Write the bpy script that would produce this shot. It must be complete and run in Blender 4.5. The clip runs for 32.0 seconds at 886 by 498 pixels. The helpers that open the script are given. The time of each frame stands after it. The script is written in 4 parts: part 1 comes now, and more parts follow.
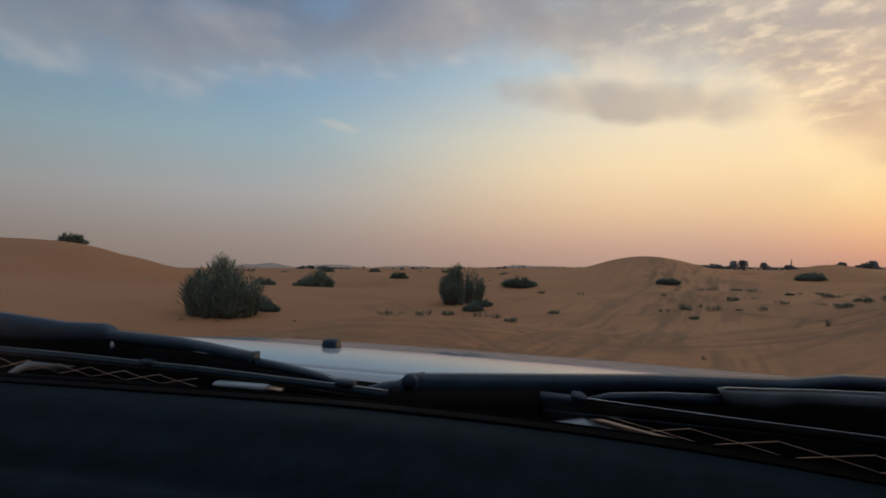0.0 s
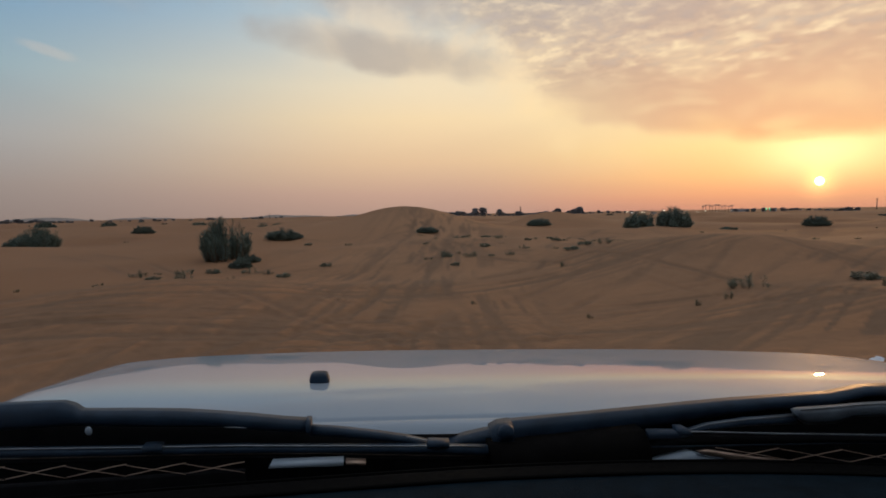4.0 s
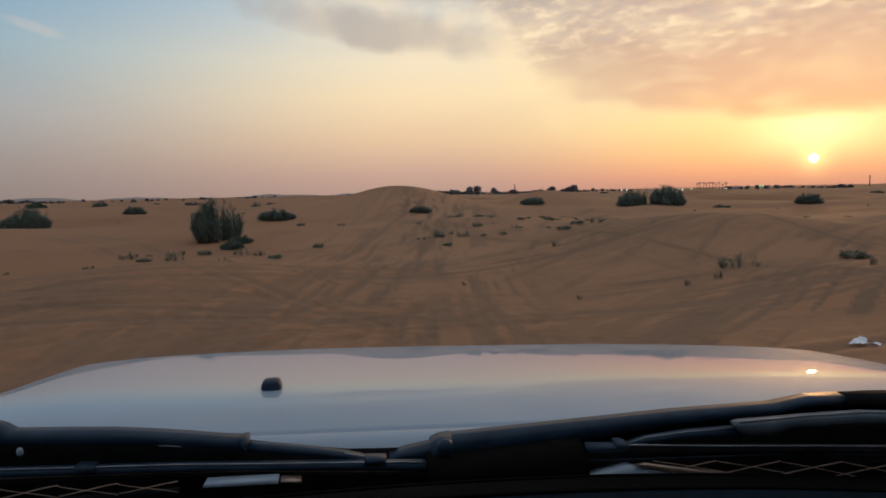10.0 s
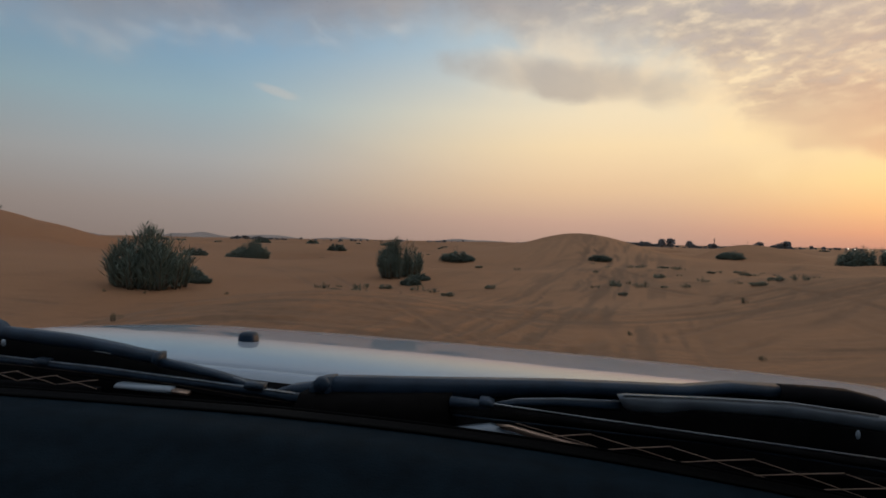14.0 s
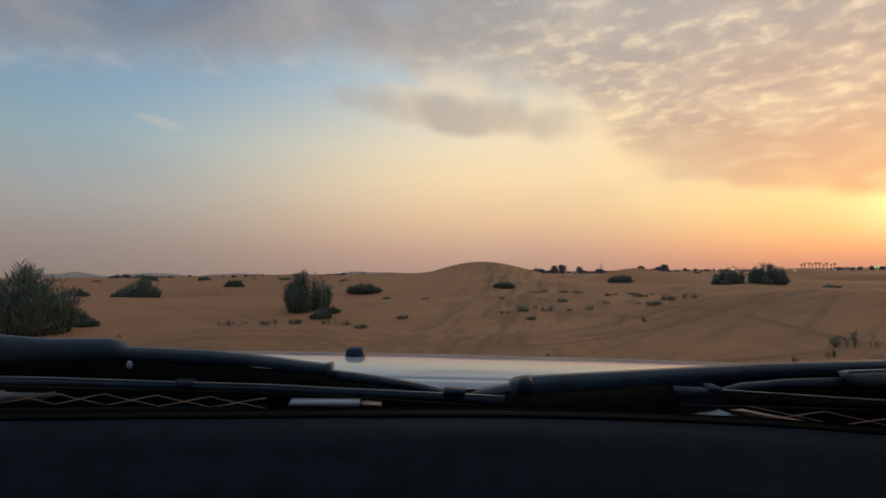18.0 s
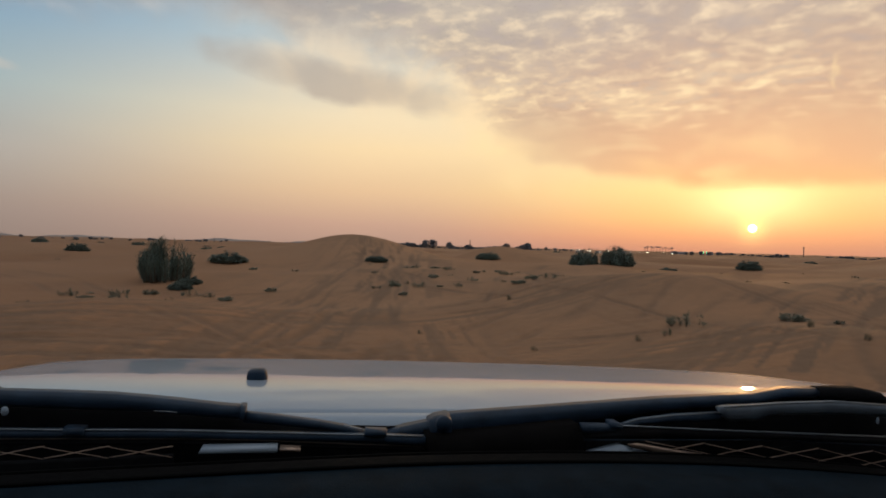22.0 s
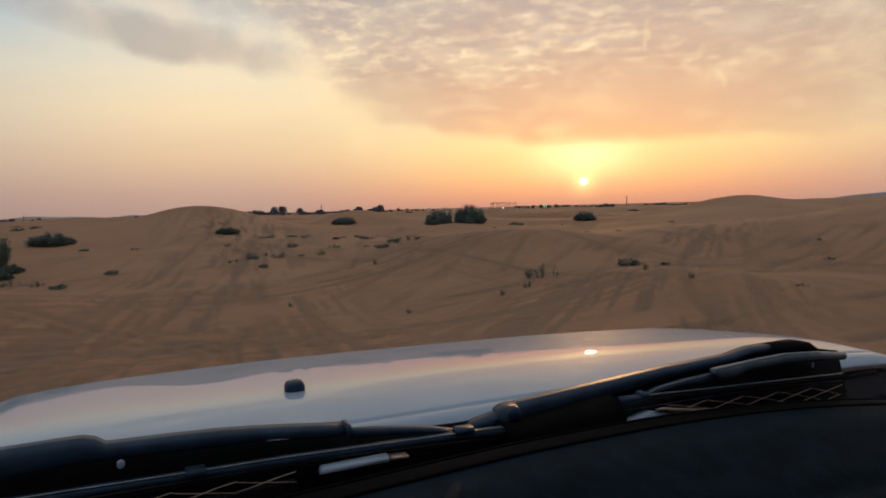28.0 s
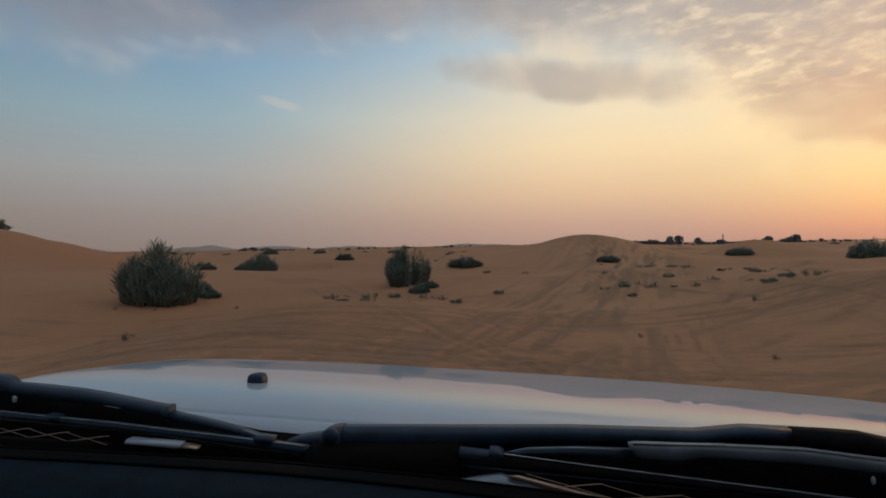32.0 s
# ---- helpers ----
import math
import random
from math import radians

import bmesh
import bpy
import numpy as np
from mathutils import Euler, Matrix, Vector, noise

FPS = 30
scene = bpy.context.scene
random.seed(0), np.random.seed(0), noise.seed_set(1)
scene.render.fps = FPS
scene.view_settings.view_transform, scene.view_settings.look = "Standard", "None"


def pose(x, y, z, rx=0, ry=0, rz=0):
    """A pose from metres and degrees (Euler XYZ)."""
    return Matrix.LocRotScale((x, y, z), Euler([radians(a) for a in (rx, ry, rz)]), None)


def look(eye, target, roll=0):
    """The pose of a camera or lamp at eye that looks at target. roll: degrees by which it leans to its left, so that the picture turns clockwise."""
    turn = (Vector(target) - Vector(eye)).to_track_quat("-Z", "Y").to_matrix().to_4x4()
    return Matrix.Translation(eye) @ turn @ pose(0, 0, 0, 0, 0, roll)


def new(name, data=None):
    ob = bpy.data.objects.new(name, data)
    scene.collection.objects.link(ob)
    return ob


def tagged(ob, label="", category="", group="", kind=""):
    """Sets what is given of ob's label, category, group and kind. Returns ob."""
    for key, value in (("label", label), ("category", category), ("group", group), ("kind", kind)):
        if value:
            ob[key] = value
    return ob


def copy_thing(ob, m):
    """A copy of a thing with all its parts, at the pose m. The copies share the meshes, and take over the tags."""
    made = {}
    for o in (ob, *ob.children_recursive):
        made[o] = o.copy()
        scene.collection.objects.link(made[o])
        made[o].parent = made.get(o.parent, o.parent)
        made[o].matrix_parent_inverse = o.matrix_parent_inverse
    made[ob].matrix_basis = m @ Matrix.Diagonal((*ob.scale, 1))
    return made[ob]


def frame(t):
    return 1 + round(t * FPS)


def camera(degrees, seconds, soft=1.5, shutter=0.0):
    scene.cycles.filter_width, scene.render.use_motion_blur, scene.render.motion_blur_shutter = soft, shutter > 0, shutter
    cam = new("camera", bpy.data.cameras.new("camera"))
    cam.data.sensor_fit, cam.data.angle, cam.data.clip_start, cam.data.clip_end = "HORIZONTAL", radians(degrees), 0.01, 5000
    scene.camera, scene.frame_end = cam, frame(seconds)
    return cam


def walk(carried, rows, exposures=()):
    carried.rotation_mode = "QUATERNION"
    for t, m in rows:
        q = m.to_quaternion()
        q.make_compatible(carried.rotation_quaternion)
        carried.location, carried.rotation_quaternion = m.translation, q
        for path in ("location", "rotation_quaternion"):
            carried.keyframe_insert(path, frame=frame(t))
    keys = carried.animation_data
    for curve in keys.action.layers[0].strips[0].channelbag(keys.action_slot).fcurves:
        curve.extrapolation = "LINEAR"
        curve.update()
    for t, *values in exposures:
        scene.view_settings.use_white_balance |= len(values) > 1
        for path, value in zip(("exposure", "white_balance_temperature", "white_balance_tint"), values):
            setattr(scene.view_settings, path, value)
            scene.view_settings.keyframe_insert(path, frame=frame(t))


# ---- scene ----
# ---- the camera and its way ----
EYE = Vector((0.0, 0.0, 1.62))          # seat of the carried camera in the cabin, metres above the sand
SUN_AZ, SUN_EL = 39.2, 2.15              # degrees clockwise from the car's nose, and up
cam = camera(73.5, 32.0, soft=1.7)
# seconds, metres right, ahead, up of EYE, then yaw, pitch, roll in degrees
PATH = [
    (0, 0.417, -0.026, -0.095, 16.14, 1.75, -0.05),
    (0.5, 0.289, -0.013, -0.071, 12.41, 2.54, 0.18),
    (1, 0.198, -0.008, -0.038, 8.85, 2.72, 0.09),
    (1.5, 0.126, -0.008, -0.074, 5.62, 2.36, -0.38),
    (2, 0.077, -0.006, -0.067, 2.68, 1.50, -0.64),
    (2.5, 0.039, -0.002, -0.022, 0.33, 0.83, -0.12),
    (3, 0.029, -0.001, -0.008, -2.43, -0.15, 0.01),
    (3.5, -0.057, 0.002, 0.019, -4.92, -1.46, -0.64),
    (4, -0.087, 0.005, 0.054, -6.83, -3.38, -0.99),
    (4.5, -0.099, 0.014, 0.122, -8.52, -4.57, -1.01),
    (6.5, -0.120, 0.003, 0.050, -11.55, -4.61, -1.38),
    (7, -0.107, 0.007, 0.091, -11.50, -5.85, -1.55),
    (7.5, -0.084, 0.014, 0.123, -11.02, -6.00, -1.34),
    (8, -0.060, 0.010, 0.120, -10.10, -6.33, -1.27),
    (8.5, -0.024, 0.009, 0.103, -9.03, -6.19, -1.17),
    (9, -0.001, 0.006, 0.064, -8.26, -6.27, -1.29),
    (9.5, -0.007, 0.008, 0.089, -7.59, -6.16, -1.60),
    (10, 0.000, 0.010, 0.105, -7.31, -5.44, -1.22),
    (10.5, -0.002, 0.003, 0.038, -6.74, -5.51, -0.96),
    (11, 0.002, 0.006, 0.070, -6.12, -4.51, -1.91),
    (11.5, 0.014, 0.002, 0.036, -5.03, -3.79, -2.13),
    (12, 0.061, -0.000, 0.011, -3.31, -2.57, -2.79),
    (12.5, 0.126, -0.004, -0.046, -0.21, -1.79, -1.74),
    (13, 0.264, -0.001, -0.023, 3.44, -0.69, -1.62),
    (13.5, 0.409, -0.015, -0.052, 7.07, -0.69, -0.19),
    (15.5, 0.483, 0.020, -0.008, 15.25, -0.20, 1.81),
    (16, 0.484, 0.021, 0.002, 15.00, 2.31, 2.01),
    (16.5, 0.457, -0.005, -0.110, 13.68, 0.16, 1.89),
    (17, 0.379, -0.018, -0.099, 10.48, 2.50, 1.98),
    (17.5, 0.200, -0.024, -0.103, 5.76, 3.11, 1.95),
    (18, -0.003, -0.022, -0.107, 0.61, 2.26, -0.71),
    (18.5, -0.120, -0.001, -0.058, -4.27, 4.52, -2.28),
    (19, -0.225, 0.003, -0.057, -8.01, 4.07, -3.44),
    (19.5, -0.235, 0.002, -0.056, -10.16, 4.24, -3.42),
    (20, -0.201, -0.007, -0.087, -11.13, 2.65, -3.04),
    (20.5, -0.137, -0.005, -0.054, -12.24, 2.37, -2.13),
    (21, -0.156, -0.007, -0.034, -13.16, 1.01, -0.75),
    (21.5, -0.160, -0.009, -0.001, -12.88, 0.18, 0.77),
    (22, -0.083, -0.012, -0.007, -11.71, -0.31, 1.43),
    (22.5, 0.001, -0.010, -0.017, -11.44, -1.02, 1.76),
    (23, -0.048, -0.010, -0.013, -13.20, -1.95, 1.82),
    (23.5, -0.211, -0.002, 0.046, -16.27, -2.87, 1.31),
    (24, -0.358, 0.007, 0.085, -20.02, -3.96, 0.76),
    (24.5, -0.453, 0.029, 0.121, -23.18, -4.71, -0.85),
    (25, -0.476, 0.037, 0.123, -25.58, -4.87, -2.60),
    (25.5, -0.493, 0.041, 0.120, -27.11, -5.35, -4.13),
    (27.5, -0.461, 0.031, 0.104, -27.63, -4.38, -2.44),
    (28, -0.429, 0.015, 0.079, -25.77, -3.95, -1.53),
    (28.5, -0.310, 0.007, 0.054, -22.33, -3.56, -1.84),
    (29, -0.185, 0.002, 0.035, -18.02, -2.76, -2.23),
    (29.5, -0.058, -0.001, 0.009, -13.17, -2.32, -2.64),
    (30, 0.082, -0.005, -0.007, -8.05, -1.57, -1.86),
    (30.5, 0.197, -0.010, -0.022, -3.13, -1.23, -2.53),
    (31, 0.284, -0.011, -0.011, 1.54, -1.13, -2.87),
    (31.5, 0.380, -0.013, 0.003, 6.41, -1.12, -2.43),
    (32, 0.457, -0.008, 0.017, 11.00, -0.30, -0.97),
]
walk(cam, [(t, pose(EYE.x + x, EYE.y + y, EYE.z + z, 90 + p, 0, w) @ pose(0, 0, 0, 0, 0, r)) for t, x, y, z, w, p, r in PATH],
     [(0, -0.04, 6700, 10), (2, -0.06, 6850, 10), (3, -0.12, 6900, 10), (4, -0.07, 6600, 10), (7, -0.10, 6500, 10), (9, 0.02, 6450, 10), (13, -0.04, 6550, 10), (16, -0.06, 6800, 10), (17.5, 0.0, 6700, 10),
      (19, -0.24, 7100, 10), (21, -0.14, 7200, 10), (22, -0.02, 6900, 10), (24, -0.03, 6600, 10), (28, 0.0, 6500, 10), (32, -0.05, 6650, 10)])


def srgb(r, g, b):
    """Linear colour from 8-bit display values."""
    return tuple((c / 12.92 if c <= 0.04045 else ((c + 0.055) / 1.055) ** 2.4) for c in (r / 255, g / 255, b / 255)) + (1.0,)


class Nodes:
    """A short way to write node trees."""

    def __init__(self, tree):
        self.tree = tree
        tree.nodes.clear()

    def add(self, kind, **props):
        n = self.tree.nodes.new(kind)
        for key, value in props.items():
            setattr(n, key, value)
        return n

    def link(self, a, b):
        self.tree.links.new(a, b)

    def put(self, socket, value):
        if isinstance(value, bpy.types.NodeSocket):
            self.link(value, socket)
        else:
            socket.default_value = value

    def math(self, op, a, b=0.0, c=0.0, clamp=False):
        n = self.add("ShaderNodeMath", operation=op, use_clamp=clamp)
        for s, v in zip(n.inputs, (a, b, c)):
            self.put(s, v)
        return n.outputs[0]

    def smooth(self, v, lo, hi, a=0.0, b=1.0):
        n = self.add("ShaderNodeMapRange", interpolation_type="SMOOTHSTEP")
        for s, x in zip(n.inputs, (v, lo, hi, a, b)):
            self.put(s, x)
        return n.outputs[0]

    def linear(self, v, lo, hi, a=0.0, b=1.0):
        n = self.add("ShaderNodeMapRange", clamp=True)
        for s, x in zip(n.inputs, (v, lo, hi, a, b)):
            self.put(s, x)
        return n.outputs[0]

    def ramp(self, v, stops):
        n = self.add("ShaderNodeValToRGB")
        e = n.color_ramp.elements
        while len(e) < len(stops):
            e.new(0.5)
        for el, (at, col) in zip(e, stops):
            el.position, el.color = at, col
        self.put(n.inputs[0], v)
        return n.outputs[0]

    def noise(self, vec, scale, detail=5.0, rough=0.55, dist=0.0):
        n = self.add("ShaderNodeTexNoise")
        if vec is not None:
            self.link(vec, n.inputs["Vector"])
        n.inputs["Scale"].default_value = scale
        n.inputs["Detail"].default_value = detail
        n.inputs["Roughness"].default_value = rough
        n.inputs["Distortion"].default_value = dist
        return n

    def mix(self, fac, a, b, blend="MIX"):
        n = self.add("ShaderNodeMix", data_type="RGBA", blend_type=blend)
        self.put(n.inputs[0], fac)
        self.put(n.inputs[6], a)
        self.put(n.inputs[7], b)
        return n.outputs[2]

    def vec(self, x, y, z):
        n = self.add("ShaderNodeCombineXYZ")
        for s, v in zip(n.inputs, (x, y, z)):
            self.put(s, v)
        return n.outputs[0]


# ---- the evening sky and the low sun ----
def make_sky():
    world = bpy.data.worlds.new("evening_sky")
    scene.world = world
    world.use_nodes = True
    n = Nodes(world.node_tree)
    tc = n.add("ShaderNodeTexCoord")
    sep = n.add("ShaderNodeSeparateXYZ")
    n.link(tc.outputs["Generated"], sep.inputs[0])
    x, y, z = sep.outputs
    s, c = math.sin(radians(SUN_AZ)), math.cos(radians(SUN_AZ))
    xs = n.math("SUBTRACT", n.math("MULTIPLY", x, c), n.math("MULTIPLY", y, s))
    ys = n.math("ADD", n.math("MULTIPLY", x, s), n.math("MULTIPLY", y, c))
    deg = 180 / math.pi
    az = n.math("MULTIPLY", n.math("ARCTAN2", xs, ys), deg)
    el = n.math("MULTIPLY", n.math("ARCSINE", n.math("MAXIMUM", n.math("MINIMUM", z, 1.0), -1.0)), deg)
    side = n.math("ABSOLUTE", az)
    e = n.math("DIVIDE", n.math("MAXIMUM", el, 0.0), 45.0)

    def tones(stops):
        return n.ramp(e, [(a / 45, srgb(*col)) for a, col in stops])

    near = tones([(0, (208, 142, 120)), (1.2, (234, 160, 122)), (3, (249, 190, 132)), (5.5, (251, 214, 152)), (9, (250, 222, 176)),
                  (16, (226, 208, 180)), (28, (186, 190, 196)), (45, (170, 182, 200))])
    mid = tones([(0, (182, 147, 134)), (2, (200, 161, 143)), (5, (227, 190, 155)), (9, (241, 212, 172)), (12, (236, 216, 186)),
                 (18, (186, 198, 204)), (28, (150, 173, 196)), (45, (150, 172, 204))])
    far = tones([(0, (142, 126, 121)), (3, (153, 140, 136)), (7, (162, 161, 163)), (12, (146, 168, 180)), (17, (122, 155, 183)),
                 (25, (97, 136, 178)), (45, (130, 160, 198))])
    f1, f2 = n.smooth(side, 4, 34), n.smooth(side, 32, 74)
    clear = n.mix(f2, n.mix(f1, near, mid), far)
    dusk = n.smooth(side, 64, 104, 1.0, 0.74)             # the sky darkens away from the sun
    clear = n.mix(1.0, clear, n.vec(dusk, dusk, dusk), "MULTIPLY")

    # cloud deck: its lower edge round the compass, ragged by noise
    warp = n.noise(tc.outputs["Generated"], 9.0, 7.0, 0.62)
    wsep = n.add("ShaderNodeSeparateColor")
    n.link(warp.outputs["Color"], wsep.inputs[0])
    az_w = n.math("ADD", az, n.math("MULTIPLY", n.math("SUBTRACT", wsep.outputs[0], 0.5), 14.0))
    el_w = n.math("ADD", el, n.math("MULTIPLY", n.math("SUBTRACT", wsep.outputs[1], 0.5), n.smooth(n.math("ABSOLUTE", az), 10, 34, 1.5, 5.0)))
    edge_at = [(-140, 12), (-92, 15.5), (-80, 15.4), (-67, 17.3), (-58, 18.2), (-49, 19), (-44, 17.4), (-36, 16.6), (-29, 15.6), (-25, 12.6),
               (-22, 9.2), (-14, 7.0), (-4, 6.0), (6, 5.5), (25, 5.1), (60, 6)]
    edge = n.ramp(n.linear(az_w, -140, 60), [((a + 140) / 200, (h / 30,) * 3 + (1,)) for a, h in edge_at])
    above = n.math("SUBTRACT", el_w, n.math("MULTIPLY", edge, 30.0))
    cover = n.math("ADD", n.math("MULTIPLY", n.smooth(above, -1.4, 4.2), f1), n.math("MULTIPLY", n.smooth(above, -0.5, 0.9), n.math("SUBTRACT", 1.0, f1)))
    # one small lone cloud in the blue
    az_s, el_s = (n.math("ADD", n.math("MULTIPLY", a, 0.75), n.math("MULTIPLY", b, 0.25)) for a, b in ((az, az_w), (el, el_w)))
    ca, ce = n.math("DIVIDE", n.math("ADD", az_s, 65.2), 1.5), n.math("DIVIDE", n.math("SUBTRACT", el_s, 13.3), 0.34)
    slope = n.math("ADD", ce, n.math("MULTIPLY", ca, 1.1))
    lone = n.smooth(n.math("ADD", n.math("MULTIPLY", ca, ca), n.math("MULTIPLY", slope, slope)), 2.6, 0.0, 0.0, 0.21)
    # a long dark streak below the deck
    ka, ke = n.math("DIVIDE", n.math("ADD", az_s, 37.5), 9.8), n.math("DIVIDE", n.math("SUBTRACT", el_s, 14.7), 1.25)
    ke = n.math("ADD", ke, n.math("MULTIPLY", ka, 1.05))
    ke = n.math("MINIMUM", ke, n.math("MULTIPLY", ke, 0.75))         # it melts upwards into the deck
    # the deck seen in perspective
    flat = n.math("ADD", n.math("MAXIMUM", z, 0.0), 0.30)
    px, py = n.math("DIVIDE", xs, flat), n.math("DIVIDE", ys, flat)
    plane = n.vec(px, n.math("MULTIPLY", py, 1.0), 0.0)
    big = n.noise(plane, 2.2, 6.0, 0.55, 0.3).outputs["Fac"]
    low = n.math("ADD", n.math("MAXIMUM", z, 0.0), 0.13)
    cell = n.noise(n.vec(n.math("DIVIDE", xs, low), n.math("DIVIDE", ys, low), 0.0), 9.5, 4.0, 0.55, 0.1).outputs["Fac"]
    fibre = n.noise(n.vec(n.math("ADD", n.math("MULTIPLY", px, 2.4), n.math("MULTIPLY", py, 1.9)), n.math("SUBTRACT", n.math("MULTIPLY", py, 1.4), n.math("MULTIPLY", px, 1.1)), 0.0), 1.7, 4.5, 0.5, 0.25).outputs["Fac"]
    streak = n.smooth(n.math("ADD", n.math("ADD", n.math("MULTIPLY", ka, ka), n.math("MULTIPLY", ke, ke)), n.math("MULTIPLY", n.math("SUBTRACT", fibre, 0.5), 4.0)), 2.4, 0.0, 0.0, 0.76)
    cells_here = n.math("MULTIPLY", n.smooth(n.math("ABSOLUTE", n.math("ADD", az, 12.0)), 40, 20), n.smooth(big, 0.34, 0.56, 0.15, 1.0))
    lit = n.math("ADD", n.math("MULTIPLY", n.smooth(cell, 0.44, 0.76, 0.0, 0.85), n.math("MULTIPLY", cells_here, n.smooth(el, 9.0, 13.5))),
                 n.math("MULTIPLY", n.smooth(big, 0.46, 0.72, 0.0, 0.6), n.smooth(az, -56, -24, 0.3, 1.0)), clamp=True)
    rim = n.math("MULTIPLY", n.smooth(above, -0.6, 0.5), n.smooth(above, 2.6, 0.4, 0.0, 0.95))
    rim = n.math("MULTIPLY", rim, n.smooth(n.math("ADD", az, 60.0), 14, 4))
    lit = n.math("MAXIMUM", lit, n.math("MULTIPLY", rim, n.smooth(fibre, 0.40, 0.66, 0.08, 1.15)))
    lit = n.math("ADD", lit, n.math("MULTIPLY", n.smooth(fibre, 0.50, 0.78, 0.0, 0.20), n.smooth(az, -4, -24)), clamp=True)
    dark_c = n.mix(f2, n.mix(f1, tones([(5, (236, 178, 128)), (8, (226, 175, 140)), (13, (208, 171, 148)), (20, (186, 167, 158)), (30, (158, 154, 156))]),
                             tones([(12, (196, 172, 150)), (16, (186, 169, 157)), (20, (170, 161, 158)), (27, (152, 151, 156))])),
                   tones([(14, (160, 158, 162)), (18, (136, 141, 152)), (23, (106, 120, 143)), (28, (92, 110, 142))]))
    gap = n.math("MULTIPLY", n.smooth(cell, 0.50, 0.32, 0.0, 0.6), n.math("MULTIPLY", cells_here, n.smooth(el, 10.5, 16)))
    dark_c = n.mix(gap, dark_c, srgb(172, 160, 162))
    lite_c = n.mix(f2, n.mix(f1, tones([(6, (252, 205, 140)), (12, (250, 222, 182)), (20, (238, 214, 188)), (30, (206, 196, 186))]),
                             tones([(12, (244, 216, 178)), (20, (222, 202, 180)), (27, (184, 178, 176))])), srgb(216, 200, 190))
    high = n.smooth(el, 28, 60)
    dark_c = n.mix(high, dark_c, srgb(176, 180, 190))
    lite_c = n.mix(high, lite_c, srgb(226, 222, 220))
    cloud = n.mix(lit, dark_c, lite_c)
    holes = n.math("MULTIPLY", n.smooth(big, 0.30, 0.44, 0.55, 1.0), n.smooth(fibre, 0.26, 0.46, 0.86, 1.0))
    sky = n.mix(n.math("MULTIPLY", cover, holes), clear, cloud)
    # cream wisps between the streak and the deck
    veil = n.math("MULTIPLY", n.math("MULTIPLY", n.smooth(above, -5.5, -0.5), n.smooth(n.math("ABSOLUTE", n.math("ADD", az, 32.0)), 20, 8)), n.smooth(fibre, 0.34, 0.62, 0.1, 0.75))
    thin = n.math("MULTIPLY", veil, n.smooth(above, 5.5, 0.5))
    sky = n.mix(thin, sky, tones([(9, (250, 218, 170)), (14, (244, 216, 180)), (20, (222, 208, 192)), (27, (190, 186, 184))]))
    sky = n.mix(n.math("MULTIPLY", streak, n.smooth(fibre, 0.32, 0.62, 1.0, 0.82)), sky, n.mix(f2, srgb(180, 164, 153), srgb(148, 148, 154)))
    sky = n.mix(lone, sky, srgb(228, 200, 178))

    # two bright rents in the deck
    for ra, re, wa, we, lean in ((6.1, 14.4, 0.26, 1.1, 0.25), (11.2, 10.6, 0.22, 0.8, -0.9)):
        qa = n.math("DIVIDE", n.math("SUBTRACT", n.math("ADD", az, n.math("MULTIPLY", n.math("SUBTRACT", wsep.outputs[0], 0.5), 8.0)), ra), wa)
        qe = n.math("DIVIDE", n.math("SUBTRACT", el_w, re), we)
        qa = n.math("SUBTRACT", qa, n.math("MULTIPLY", qe, lean))
        sky = n.mix(n.smooth(n.math("ADD", n.math("MULTIPLY", qa, qa), n.math("MULTIPLY", qe, qe)), 2.6, 0.0, 0.0, 0.27), sky, srgb(254, 226, 174))

    # the hazy sun and the glow of the air round it
    sd = Vector((math.sin(radians(SUN_AZ)) * math.cos(radians(SUN_EL)), math.cos(radians(SUN_AZ)) * math.cos(radians(SUN_EL)), math.sin(radians(SUN_EL))))
    dot = n.add("ShaderNodeVectorMath", operation="DOT_PRODUCT")
    n.link(tc.outputs["Generated"], dot.inputs[0])
    dot.inputs[1].default_value = sd
    ang = n.math("MULTIPLY", n.math("ARCCOSINE", n.math("MINIMUM", dot.outputs["Value"], 1.0)), deg)
    open_air = n.math("SUBTRACT", 1.0, n.math("MULTIPLY", n.smooth(above, -0.5, 0.4), 0.86))
    # the air shines most just over the disc, between the haze and the deck
    ga, ge = n.math("DIVIDE", az, 4.2), n.math("DIVIDE", n.math("SUBTRACT", el, SUN_EL + 2.2), 2.0)
    g1 = n.math("MULTIPLY", n.math("EXPONENT", n.math("MULTIPLY", n.math("ADD", n.math("MULTIPLY", ga, ga), n.math("MULTIPLY", ge, ge)), -1.0)), open_air)
    g0 = n.math("EXPONENT", n.math("MULTIPLY", n.math("MULTIPLY", ang, ang), -0.9))
    g2 = n.math("MULTIPLY", n.math("EXPONENT", n.math("MULTIPLY", n.math("MULTIPLY", ang, ang), -0.006)), open_air)
    disc = n.smooth(ang, 0.42, 0.20)
    glow = n.mix(1.0, n.mix(g1, (0, 0, 0, 1), (0.34, 0.36, 0.20, 1)), n.mix(g2, (0, 0, 0, 1), (0.05, 0.028, 0.004, 1)), "ADD")
    glow = n.mix(1.0, glow, n.mix(g0, (0, 0, 0, 1), (0.45, 0.34, 0.10, 1)), "ADD")
    glow = n.mix(1.0, glow, n.mix(disc, (0, 0, 0, 1), (7.0, 5.2, 2.4, 1)), "ADD")
    sky = n.mix(1.0, sky, glow, "ADD")

    air = n.add("ShaderNodeTexSky", sky_type="NISHITA", sun_disc=False)
